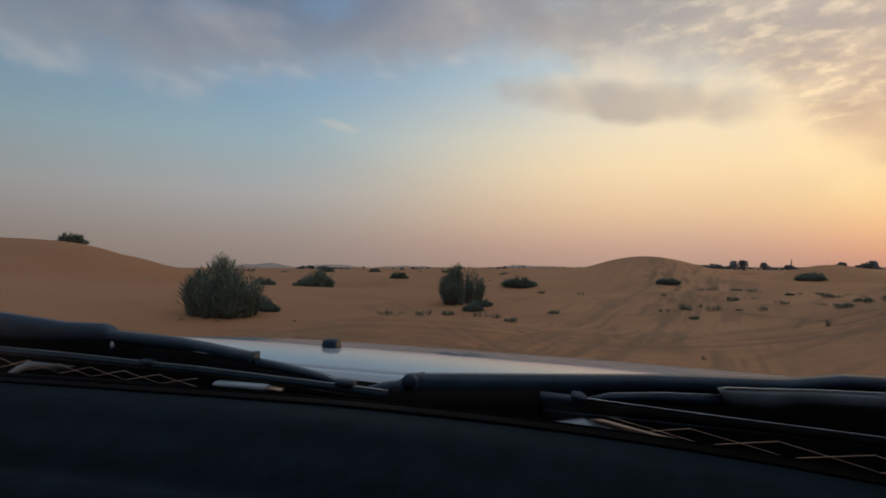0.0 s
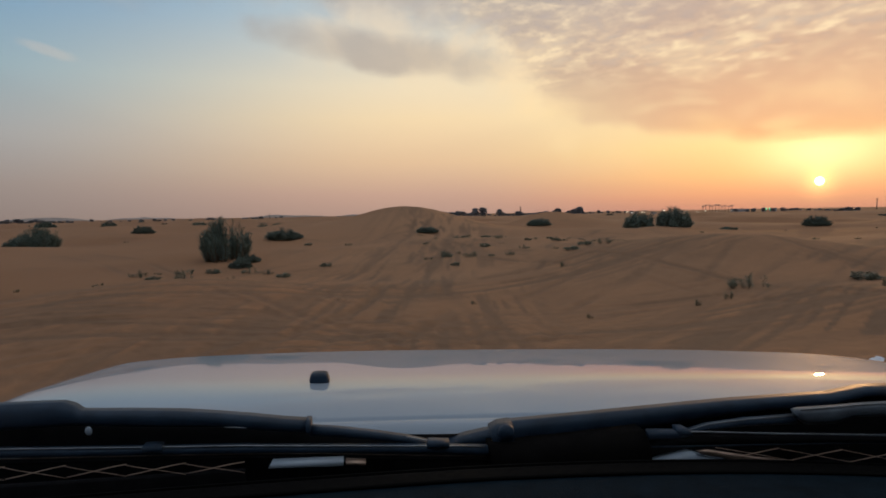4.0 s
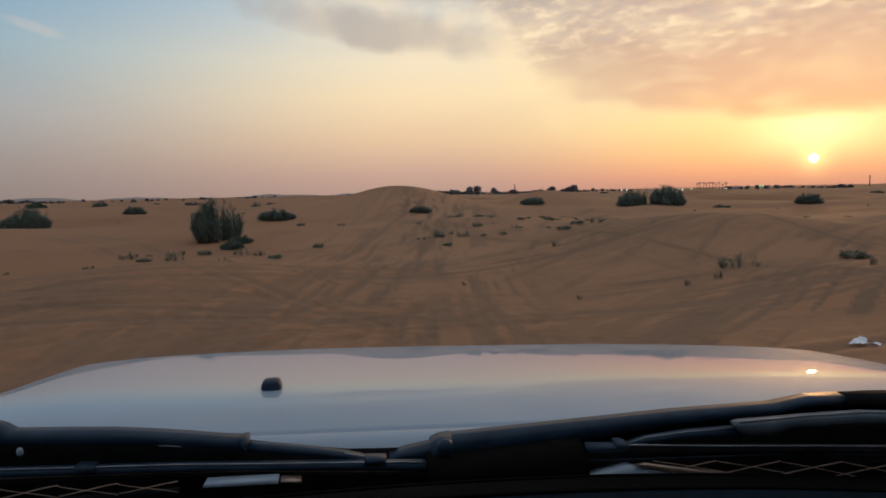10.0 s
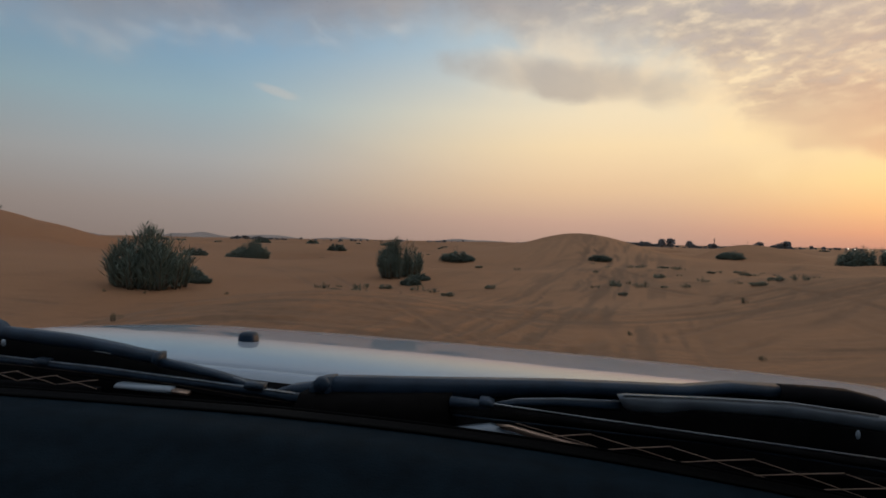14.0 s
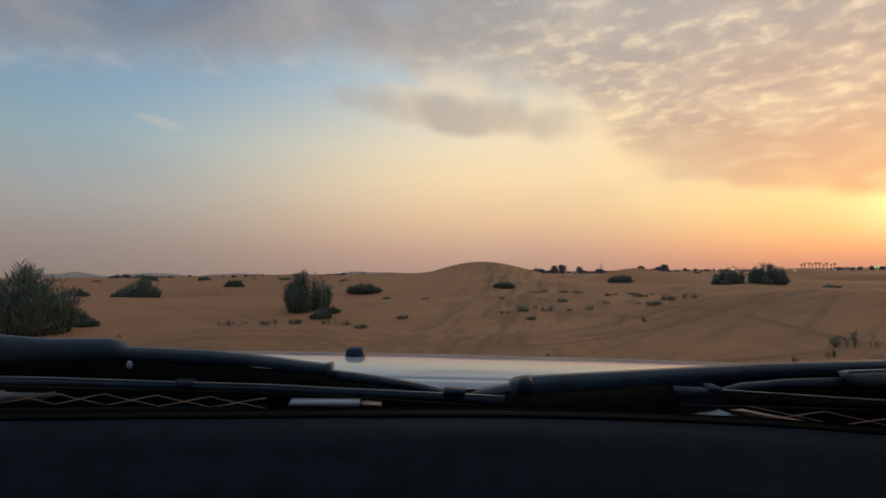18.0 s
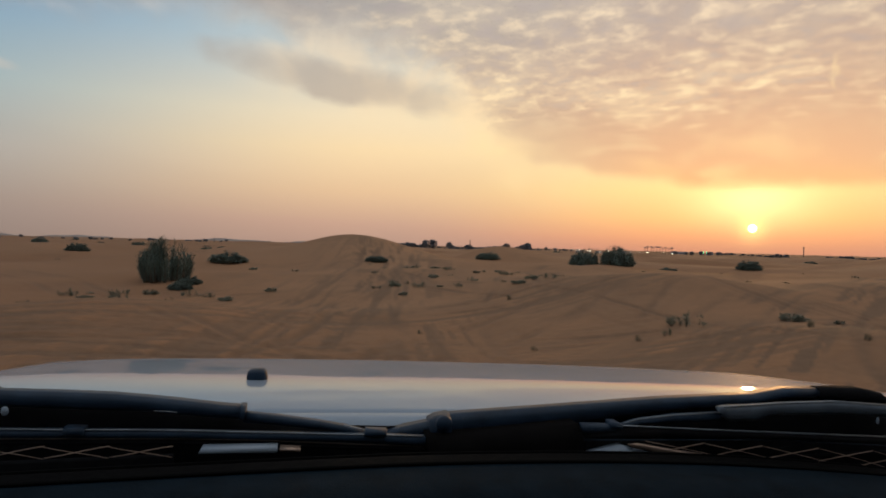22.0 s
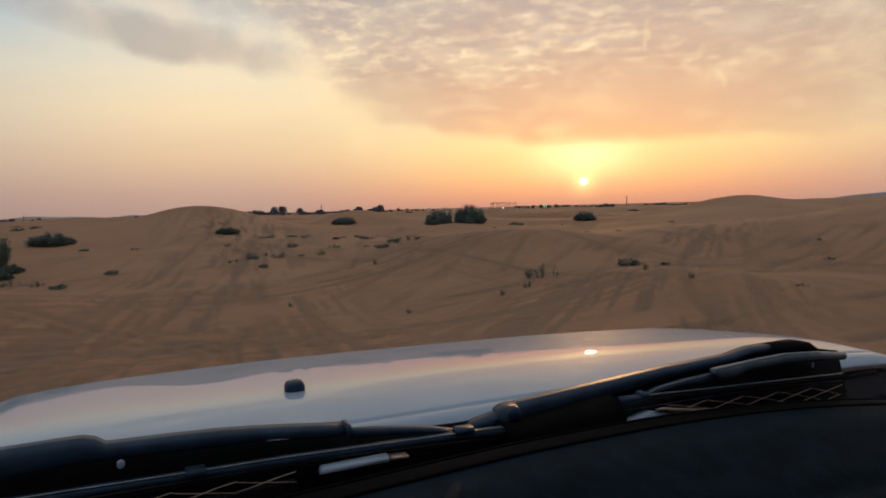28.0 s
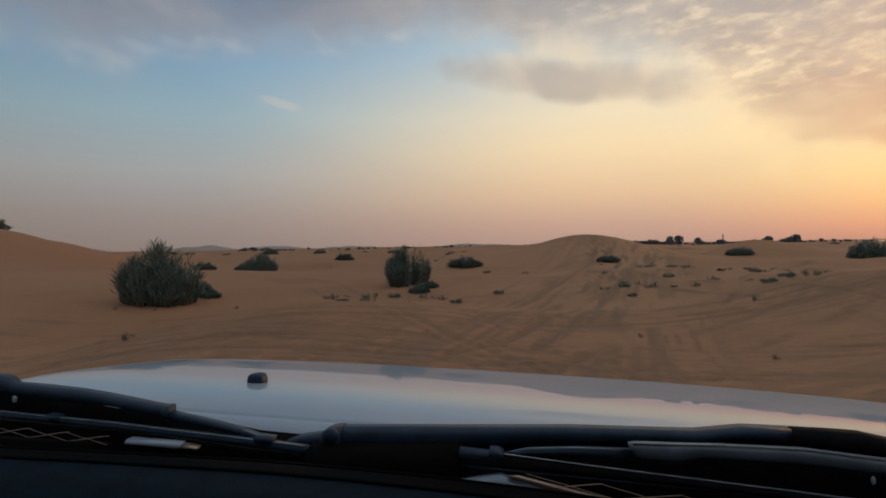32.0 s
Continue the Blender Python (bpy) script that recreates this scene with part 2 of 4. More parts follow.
    air.sun_elevation, air.sun_rotation, air.dust_density = radians(SUN_EL), radians(SUN_AZ), 4.0
    bg, bg_air, both, out = (n.add(k) for k in ("ShaderNodeBackground", "ShaderNodeBackground", "ShaderNodeAddShader", "ShaderNodeOutputWorld"))
    n.link(sky, bg.inputs[0])
    n.link(air.outputs[0], bg_air.inputs[0])
    bg.inputs[1].default_value, bg_air.inputs[1].default_value = 1.15, 0.01
    n.link(bg.outputs[0], both.inputs[0])
    n.link(bg_air.outputs[0], both.inputs[1])
    n.link(both.outputs[0], out.inputs[0])
    world.cycles.sampling_method = "MANUAL"
    world.cycles.sample_map_resolution = 1024

    sun = bpy.data.lights.new("low_sun", "SUN")
    sun.energy, sun.angle, sun.color = 0.6, radians(0.7), (1.0, 0.52, 0.22)
    ob = new("low_sun", sun)
    ob.matrix_world = look(sd * 50, (0, 0, 0))


make_sky()


# ---- materials ----
def material(name):
    m = bpy.data.materials.new(name)
    m.use_nodes = True
    n = Nodes(m.node_tree)
    bsdf, out = n.add("ShaderNodeBsdfPrincipled"), n.add("ShaderNodeOutputMaterial")
    n.link(bsdf.outputs[0], out.inputs[0])
    return m, n, bsdf


def plain(name, colour, rough=0.5, metal=0.0, spec=0.5, vary=0.15, scale=8.0, bump=0.0, coat=0.0, coat_rough=0.05):
    """Paint, plastic, rubber or metal with grain at two scales."""
    m, n, b = material(name)
    tc = n.add("ShaderNodeTexCoord").outputs["Object"]
    a, f = n.noise(tc, scale, 4.0).outputs["Fac"], n.noise(tc, scale * 14, 3.0).outputs["Fac"]
    k = n.math("ADD", n.linear(a, 0.3, 0.7, 1 - vary, 1 + vary), n.linear(f, 0.3, 0.7, -vary * 0.4, vary * 0.4))
    col = n.mix(1.0, (*colour, 1), n.vec(k, k, k), "MULTIPLY")
    n.link(col, b.inputs["Base Color"])
    n.put(b.inputs["Roughness"], n.linear(f, 0.3, 0.7, max(rough - 0.06, 0.02), min(rough + 0.06, 1)))
    b.inputs["Metallic"].default_value = metal
    b.inputs["Specular IOR Level"].default_value = spec
    b.inputs["Coat Weight"].default_value = coat
    b.inputs["Coat Roughness"].default_value = coat_rough
    b.inputs["Coat IOR"].default_value = 1.52
    if bump:
        bp = n.add("ShaderNodeBump")
        bp.inputs["Strength"].default_value, bp.inputs["Distance"].default_value = bump, 0.002
        n.link(f, bp.inputs["Height"])
        n.link(bp.outputs[0], b.inputs["Normal"])
    return m


def sand_material():
    m, n, b = material("desert_sand")
    tc = n.add("ShaderNodeTexCoord").outputs["Object"]
    wide = n.noise(tc, 0.035, 5.0).outputs["Fac"]
    patch = n.noise(tc, 0.35, 6.0, 0.6, 0.6).outputs["Fac"]
    grain = n.noise(tc, 6.0, 6.0, 0.65).outputs["Fac"]
    fine = n.noise(tc, 60.0, 3.0, 0.6).outputs["Fac"]
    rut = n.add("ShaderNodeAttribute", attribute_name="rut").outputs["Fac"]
    col = n.ramp(wide, [(0.30, (0.300, 0.148, 0.073, 1)), (0.52, (0.365, 0.195, 0.104, 1)), (0.72, (0.415, 0.238, 0.134, 1))])
    col = n.mix(n.smooth(patch, 0.50, 0.72, 0.0, 0.55), col, (0.250, 0.142, 0.080, 1))
    # redder sand towards -x, with the weaker light there put into its colour
    sep = n.add("ShaderNodeSeparateXYZ")
    n.link(tc, sep.inputs[0])
    dim_side = n.math("ADD", sep.outputs[0], n.math("MULTIPLY", n.math("SUBTRACT", n.noise(tc, 0.09, 4.0).outputs["Fac"], 0.5), 22.0))
    col = n.mix(n.smooth(dim_side, 1.0, -12.0, 0.0, 0.34), col, (0.225, 0.112, 0.058, 1))
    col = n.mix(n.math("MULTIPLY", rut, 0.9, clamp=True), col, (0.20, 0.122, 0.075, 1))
    k = n.math("ADD", n.linear(grain, 0.3, 0.7, 0.86, 1.12), n.linear(fine, 0.3, 0.7, -0.08, 0.08))
    col = n.mix(1.0, col, n.vec(k, k, k), "MULTIPLY")
    n.link(col, b.inputs["Base Color"])
    b.inputs["Roughness"].default_value = 0.95
    b.inputs["Specular IOR Level"].default_value = 0.15
    # wind ripples and trodden sand
    wave = n.add("ShaderNodeTexWave", wave_type="BANDS", bands_direction="DIAGONAL")
    n.link(tc, wave.inputs["Vector"])
    for key, v in (("Scale", 2.6), ("Distortion", 5.0), ("Detail", 3.0), ("Detail Scale", 0.7)):
        wave.inputs[key].default_value = v
    h = n.math("ADD", n.math("MULTIPLY", wave.outputs["Fac"], 0.05), n.math("ADD", n.math("MULTIPLY", grain, 0.19), n.math("MULTIPLY", n.math("MULTIPLY", patch, rut), 0.5)))
    bp = n.add("ShaderNodeBump")
    bp.inputs["Strength"].default_value, bp.inputs["Distance"].default_value = 0.40, 0.07
    n.link(h, bp.inputs["Height"])
    n.link(bp.outputs[0], b.inputs["Normal"])
    return m


def leaf_material(name, dark, pale):
    m, n, b = material(name)
    r = n.add("ShaderNodeNewGeometry").outputs["Random Per Island"]
    obr = n.add("ShaderNodeObjectInfo").outputs["Random"]
    col = n.mix(r, (*dark, 1), (*pale, 1))
    k = n.linear(obr, 0, 1, 0.8, 1.2)
    n.link(n.mix(1.0, col, n.vec(k, k, k), "MULTIPLY"), b.inputs["Base Color"])
    b.inputs["Roughness"].default_value = 0.75
    return m


SAND = sand_material()
LEAF = leaf_material("desert_leaf", (0.074, 0.104, 0.084), (0.132, 0.178, 0.144))
DRY = leaf_material("dry_scrub_leaf", (0.13, 0.125, 0.075), (0.22, 0.20, 0.12))
GREY = leaf_material("grey_scrub_leaf", (0.12, 0.13, 0.09), (0.20, 0.205, 0.145))
STEM = plain("woody_stem", (0.10, 0.075, 0.05), 0.9, vary=0.3, scale=20)
# paler, bluer leaf: the haze of distance is put into its colour
HAZE_LEAF = leaf_material("haze_tinted_leaf", (0.12, 0.135, 0.155), (0.19, 0.205, 0.225))
# white car paint; the blue of the reflected sky is in its base colour
PAINT = plain("sky_tinted_car_paint", (0.31, 0.38, 0.45), 0.6, spec=0.10, vary=0.03, scale=3, coat=0.74, coat_rough=0.006)
BLACK = plain("black_wiper_plastic", (0.017, 0.036, 0.062), 0.5, spec=0.28, vary=0.3, scale=30, bump=0.2)
RUBBER = plain("black_rubber", (0.009, 0.009, 0.010), 0.95, spec=0.1, vary=0.3, scale=40)
STEEL = plain("blade_steel", (0.26, 0.285, 0.31), 0.35, 0.8, vary=0.3, scale=30)
# the orange of the low sun is put into the wire's colour
WIRE = plain("sun_tinted_wire", (0.42, 0.30, 0.23), 0.42, 0.8, vary=0.2, scale=30)
DASH = plain("dark_dashboard_vinyl", (0.0045, 0.0115, 0.0180), 0.8, spec=0.05, vary=0.3, scale=25, bump=0.5)
FRIT = plain("black_screen_border", (0.002, 0.002, 0.002), 0.8, spec=0.05, vary=0.2, scale=10)
LINING = plain("grey_cabin_lining", (0.035, 0.035, 0.037), 0.95, spec=0.1, vary=0.15, scale=30)
PLASTIC = plain("white_plastic_film", (0.72, 0.74, 0.78), 0.5, vary=0.08, scale=20)
STONE = plain("hill_rock", (0.30, 0.25, 0.22), 0.95, vary=0.2, scale=0.004)
CONCRETE = plain("pale_building_wall", (0.42, 0.42, 0.44), 0.85, vary=0.12, scale=0.2)
POLE = plain("dark_pole_metal", (0.07, 0.07, 0.075), 0.6, 0.3, vary=0.2, scale=2)


def lamp_material(name, colour, strength):
    m, n, b = material(name)
    b.inputs["Base Color"].default_value = (*colour, 1)
    b.inputs["Emission Color"].default_value = (*colour, 1)
    b.inputs["Emission Strength"].default_value = strength
    return m


LAMP = lamp_material("lit_lamp_glass", (1.0, 0.93, 0.75), 9.0)
GREEN_LAMP = lamp_material("green_lamp_glass", (0.15, 1.0, 0.45), 1.0)


def glass_material():
    m = bpy.data.materials.new("windscreen_glass")
    m.use_nodes = True
    n = Nodes(m.node_tree)
    tr, gl, mx, fr, out = (n.add(k) for k in ("ShaderNodeBsdfTransparent", "ShaderNodeBsdfGlossy", "ShaderNodeMixShader", "ShaderNodeFresnel", "ShaderNodeOutputMaterial"))
    tr.inputs[0].default_value = (0.97, 0.985, 0.98, 1)
    gl.inputs["Roughness"].default_value = 0.0
    n.link(n.math("MULTIPLY", fr.outputs[0], 0.03), mx.inputs[0])
    n.link(tr.outputs[0], mx.inputs[1])
    n.link(gl.outputs[0], mx.inputs[2])
    n.link(mx.outputs[0], out.inputs[0])
    return m


HOUSING = plain("dark_housing_plastic", (0.005, 0.0045, 0.0045), 0.9, spec=0.05, vary=0.3, scale=30)
COVER = plain("grey_blade_plastic", (0.10, 0.125, 0.15), 0.40, spec=0.5, vary=0.25, scale=30)
WARM = plain("dull_brown_steel", (0.11, 0.085, 0.07), 0.5, 0.6, vary=0.3, scale=30)
GLASS = glass_material()
TINT = plain("dark_tinted_glass", (0.008, 0.009, 0.010), 0.15, vary=0.1)


# ---- mesh helpers ----
def part(name, bm, mat, parent=None, label="", smooth=True):
    me = bpy.data.meshes.new(name)
    bm.normal_update()
    bm.to_mesh(me)
    bm.free()
    me.materials.append(mat)
    if smooth:
        me.polygons.foreach_set("use_smooth", [True] * len(me.polygons))
    ob = new(name, me)
    ob.parent = parent
    return tagged(ob, label)


def thing(name, label, category, at=(0, 0, 0), group="", kind=""):
    ob = new(name)
    ob.empty_display_size = 0.2
    ob.location = at
    return tagged(ob, label, category, group, kind)


def box(bm, lo, hi, bevel=0.0):
    """A box between two corners, its edges rounded."""
    v = [bm.verts.new((x, y, z)) for x in (lo[0], hi[0]) for y in (lo[1], hi[1]) for z in (lo[2], hi[2])]
    fs = [bm.faces.new([v[i] for i in q]) for q in ((0, 1, 3, 2), (4, 6, 7, 5), (0, 4, 5, 1), (2, 3, 7, 6), (0, 2, 6, 4), (1, 5, 7, 3))]
    if bevel:
        ed = list({e for f in fs for e in f.edges})
        bmesh.ops.bevel(bm, geom=ed, offset=bevel, segments=2, affect="EDGES", profile=0.6)
    return bm


def tube(bm, pts, radii, sides=8, flat=1.0):
    """A closed tube along points; flat squashes its section upwards."""
    pts = [Vector(p) for p in pts]
    rings = []
    for i, p in enumerate(pts):
        d = (pts[min(i + 1, len(pts) - 1)] - pts[max(i - 1, 0)]).normalized()
        up = Vector((0, 0, 1)) if abs(d.z) < 0.9 else Vector((0, 1, 0))
        a = d.cross(up).normalized()
        b = a.cross(d).normalized()
        r = radii[i] if isinstance(radii, (list, tuple)) else radii
        rings.append([bm.verts.new(p + a * (r * math.cos(2 * math.pi * k / sides)) + b * (r * flat * math.sin(2 * math.pi * k / sides))) for k in range(sides)])
    for r0, r1 in zip(rings, rings[1:]):
        for k in range(sides):
            bm.faces.new((r0[k], r0[(k + 1) % sides], r1[(k + 1) % sides], r1[k]))
    bm.faces.new(rings[0][::-1])
    bm.faces.new(rings[-1])
    return bm


def sheet(bm, fn, us, vs, thick=None):
    """A grid surface fn(u, v) -> point; with thick (a vector) it is closed to a slab."""
    g = [[bm.verts.new(fn(u, v)) for v in vs] for u in us]
    for i in range(len(us) - 1):
        for j in range(len(vs) - 1):
            bm.faces.new((g[i][j], g[i + 1][j], g[i + 1][j + 1], g[i][j + 1]))
    if thick is not None:
        t = Vector(thick)
        h = [[bm.verts.new(v.co + t) for v in row] for row in g]
        for i in range(len(us) - 1):
            for j in range(len(vs) - 1):
                bm.faces.new((h[i][j + 1], h[i + 1][j + 1], h[i + 1][j], h[i][j]))
        loop = [(i, 0) for i in range(len(us))] + [(len(us) - 1, j) for j in range(1, len(vs))] + [(i, len(vs) - 1) for i in range(len(us) - 2, -1, -1)] + [(0, j) for j in range(len(vs) - 2, 0, -1)]
        for (a, b), (c, d) in zip(loop, loop[1:] + loop[:1]):
            bm.faces.new((g[c][d], g[a][b], h[a][b], h[c][d]))
    bmesh.ops.recalc_face_normals(bm, faces=bm.faces)
    return bm


def span(a, b, n):
    return [a + (b - a) * i / (n - 1) for i in range(n)]


# ---- the ground: one sheet of dunes out to the horizon ----
def value_noise(x, y, seed):
    """Smooth noise between 0 and 1 over arrays."""
    rng = np.random.RandomState(seed)
    table = rng.rand(256, 256)
    xi, yi = np.floor(x).astype(int), np.floor(y).astype(int)
    fx, fy = x - xi, y - yi
    fx, fy = fx * fx * fx * (fx * (fx * 6 - 15) + 10), fy * fy * fy * (fy * (fy * 6 - 15) + 10)
    a, b = table[xi % 256, yi % 256], table[(xi + 1) % 256, yi % 256]
    c, d = table[xi % 256, (yi + 1) % 256], table[(xi + 1) % 256, (yi + 1) % 256]
    return (a * (1 - fx) + b * fx) * (1 - fy) + (c * (1 - fx) + d * fx) * fy


def ramp01(v, lo, hi):
    t = np.clip((v - lo) / (hi - lo), 0, 1)
    return t * t * (3 - 2 * t)


# dunes: degrees from the nose, metres away, crest height, half-widths across and along the line of sight
DUNES = [
    (3, 50, 2.55, 6.0, 10), (-7, 62, 1.2, 6, 12), (17, 80, 2.0, 5.5, 14), (-46, 75, 2.4, 10, 20), (-62, 85, 6.0, 17, 26), (52.5, 85, 2.6, 9.5, 20),
    (-27, 95, 0.9, 17, 16), (-16, 15, 0.55, 3.2, 4.5), (14, 33, 0.75, 5.5, 6), (-30, 13, 0.7, 4, 4), (34, 24, 0.55, 5, 5),
    (46, 14, 0.5, 3, 4.5), (-8, 30, 0.45, 5, 5), (22, 42, 0.75, 6, 7), (26.6, 54, 0.6, 4.0, 6), (75, 40, 2.5, 14, 14), (-85, 40, 3.0, 16, 14),
]
# wheel tracks: start, bend and end of each, metres from the camera's seat
TRACKS = [((0, 3.4), (1, 20), (3, 46)), ((0, 3.4), (6, 14), (24, 34)), ((-14, 8), (0, 11), (20, 13)), ((-7, 4), (6, 12), (34, 18)), ((9, 4), (9, 15), (2, 36)),
          ((16, 7), (12, 20), (20, 46)), ((-9, 5), (-7, 18), (2, 40)), ((3, 4), (14, 8), (38, 9)), ((-16, 15), (-4, 17), (7, 32)), ((6, 3), (14, 14), (40, 26)),
          ((-4, 4), (1, 9), (16, 30)), ((11, 3), (16, 9), (15, 30)), ((-18, 9), (-8, 12), (10, 21)), ((2, 5), (-3, 16), (-14, 30)), ((20, 6), (17, 14), (30, 40)), ((-3, 8), (8, 15), (44, 20))]
TRACK_RNG = random.Random(77)
for _ in range(5):      # older trails that fan out ahead
    q = TRACK_RNG.uniform(2, 38)
    e = TRACK_RNG.uniform(28, 48)
    x0, y0 = TRACK_RNG.uniform(-3, 14), TRACK_RNG.uniform(3, 7)
    x1, y1 = e * math.sin(radians(q)), e * math.cos(radians(q))
    TRACKS.append(((x0, y0), ((x0 + x1) / 2 + TRACK_RNG.uniform(-6, 6), (y0 + y1) / 2 + TRACK_RNG.uniform(-3, 3)), (x1, y1)))


TRAILS = [((-1, 2), (0, 16), (6, 48), 4.5), ((1, 2), (11, 13), (36, 30), 4.0), ((-12, 5), (-4, 13), (14, 22), 3.0), ((-16, 8), (2, 8), (26, 15), 2.6)]


def ground_height(x, y, fine=True):
    d, az = np.hypot(x, y), np.degrees(np.arctan2(x, y))
    h = np.zeros_like(d)
    h += (value_noise(x / 11 + 40, y / 11 + 40, 3) - 0.55) * 1.35 * ramp01(d, 5, 18)
    h += (value_noise(x / 4.1 + 9, y / 4.1 + 9, 4) - 0.5) * 0.17 * ramp01(d, 4, 9)
    h += (value_noise(x / 60 + 20, y / 60 + 20, 5) - 0.72) * 2.4 * ramp01(d, 60, 140)
    h += (value_noise(x / 300 + 70, y / 300 + 70, 6) - 0.85) * 5.0 * ramp01(d, 250, 700)
    for a, r, top, across, along in DUNES:
        a = math.radians(a)
        u, v = x * math.cos(a) - y * math.sin(a), x * math.sin(a) + y * math.cos(a) - r
        v = np.where(v > 0, v * 1.5, v)                 # steeper on the lee
        h += top * np.exp(-(u / across) ** 2 / 1.0 - (v / along) ** 2) * ramp01(d, 3.5, 8)
    h -= 0.35 * ramp01(d, 5, 12) * (1 - ramp01(d, 25, 45))
    rut = np.zeros_like(d)
    if fine:
        near = np.where((d < 55) & (d > 2.5))[0]
        xn, yn = x[near], y[near]
        dip, mark = np.zeros_like(xn), np.zeros_like(xn)
        for k, (a, b, c) in enumerate(TRACKS):
            t = np.linspace(0, 1, 70)
            cx, cy = ((1 - t) ** 2 * a[i] + 2 * t * (1 - t) * b[i] + t * t * c[i] for i in (0, 1))
            cx, cy = cx + 0.5 * np.sin(t * 9 + k), cy + 0.4 * np.sin(t * 7 + 2 * k)
            nx, ny = -np.gradient(cy), np.gradient(cx)
            ln = np.hypot(nx, ny)
            best, side = np.full_like(xn, 1e9), np.zeros_like(xn)
            for j in range(0, 70):
                q = (xn - cx[j]) ** 2 + (yn - cy[j]) ** 2
                s = ((xn - cx[j]) * nx[j] + (yn - cy[j]) * ny[j]) / ln[j]
                hit = q < best
                best, side = np.where(hit, q, best), np.where(hit, s, side)
            ends = np.exp(-np.maximum(best - side ** 2, 0) / 0.6)
            rough = (0.45 + 0.5 * ((k * 7) % 5) / 4) * (0.12 + 1.35 * ramp01(value_noise(xn * 0.45 + k * 17, yn * 0.45, 8), 0.30, 0.72))
            for w, amp in ((-0.8, 1.0), (0.8, 1.0), (-0.42, 0.25), (1.22, 0.3)):
                s = np.abs(side - w - 0.12 * (value_noise(xn * 0.5, yn * 0.5 + 9 * k, 11) - 0.5))
                dip += amp * ends * rough * (-0.030 * np.exp(-(s / 0.11) ** 2) + 0.018 * np.exp(-((s - 0.24) / 0.09) ** 2))
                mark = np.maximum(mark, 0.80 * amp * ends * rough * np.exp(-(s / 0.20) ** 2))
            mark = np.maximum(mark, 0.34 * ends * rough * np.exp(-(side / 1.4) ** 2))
        # long streaks of churned sand along the trails that the car follows
        for a, b, c, wide in TRAILS:
            t = np.linspace(0, 1, 90)
            cx, cy = ((1 - t) ** 2 * a[i] + 2 * t * (1 - t) * b[i] + t * t * c[i] for i in (0, 1))
            nx, ny = -np.gradient(cy), np.gradient(cx)
            ln = np.hypot(nx, ny)
            run = np.cumsum(ln)
            best, side, along = np.full_like(xn, 1e9), np.zeros_like(xn), np.zeros_like(xn)
            for j in range(90):
                q = (xn - cx[j]) ** 2 + (yn - cy[j]) ** 2
                s = ((xn - cx[j]) * nx[j] + (yn - cy[j]) * ny[j]) / ln[j]
                f = run[j] + ((xn - cx[j]) * ny[j] - (yn - cy[j]) * nx[j]) / ln[j]
                hit = q < best
                best, side, along = np.where(hit, q, best), np.where(hit, s, side), np.where(hit, f, along)
            fade = np.exp(-(side / wide) ** 2) * np.exp(-np.maximum(best - side ** 2, 0) / 4)
            streak = 0.5 * value_noise(side * 2.1 + 50, along * 0.13 + 5, 21) + 0.5 * value_noise(side * 6.5 + 9, along * 0.22 + 3, 22)
            churn = ramp01(streak, 0.48, 0.66) * fade
            dip -= 0.014 * churn - 0.009 * ramp01(0.5 - streak, -0.02, 0.2) * fade
            stroke = ramp01(value_noise(side * 9.0 + 31, along * 0.42 + 7, 23), 0.60, 0.74) * ramp01(value_noise(side * 0.8 + 3, along * 0.3 + 60, 24), 0.40, 0.60) * fade
            dip -= 0.012 * stroke
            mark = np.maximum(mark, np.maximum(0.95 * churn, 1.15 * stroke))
        h[near] += dip * ramp01(d[near], 2.5, 4)
        h[near] += (value_noise(xn / 0.55, yn / 0.55, 13) - 0.5) * 0.007 * (0.2 + mark) * ramp01(d[near], 2.5, 4)
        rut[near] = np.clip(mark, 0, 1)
    return h, rut


def at_ground(az, dist, lift=0.0):
    """The point of the sand at a bearing and distance from the camera's seat."""
    x, y = dist * math.sin(radians(az)), dist * math.cos(radians(az))
    h, _ = ground_height(np.array([x]), np.array([y]), False)
    return Vector((x, y, float(h[0]) + lift))


def make_ground():
    azs = np.radians(np.concatenate([np.arange(-180, -75, 3.0), np.arange(-75, 90, 0.27), np.arange(90, 180, 3.0)]))
    rs = np.concatenate([[0.02, 1.0, 1.8, 2.4], np.geomspace(2.8, 55, 480), np.geomspace(57, 4600, 170)])
    r, a = np.meshgrid(rs, azs, indexing="ij")
    x, y = (r * np.sin(a)).ravel(), (r * np.cos(a)).ravel()
    z, rut = ground_height(x, y)
    na, nr = len(azs), len(rs)
    i, j = np.meshgrid(np.arange(nr - 1), np.arange(na), indexing="ij")
    i, j = i.ravel(), j.ravel()
    k = (j + 1) % na
    quads = np.stack([i * na + j, (i + 1) * na + j, (i + 1) * na + k, i * na + k], 1)
    me = bpy.data.meshes.new("ground")
    me.from_pydata(np.stack([x, y, z], 1), [], quads[:, ::-1])
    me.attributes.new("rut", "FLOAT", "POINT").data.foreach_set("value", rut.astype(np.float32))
    me.polygons.foreach_set("use_smooth", np.ones(len(me.polygons), bool))
    me.materials.append(SAND)
    me.update()
    tagged(new("ground", me), "orange desert sand in low dunes with wheel tracks", "sand", kind="structure")


make_ground()


# ---- the car, standing on the sand, seen from its cabin ----
MID, HALF = 0.31, 1.116                   # the car's centre line and half its width


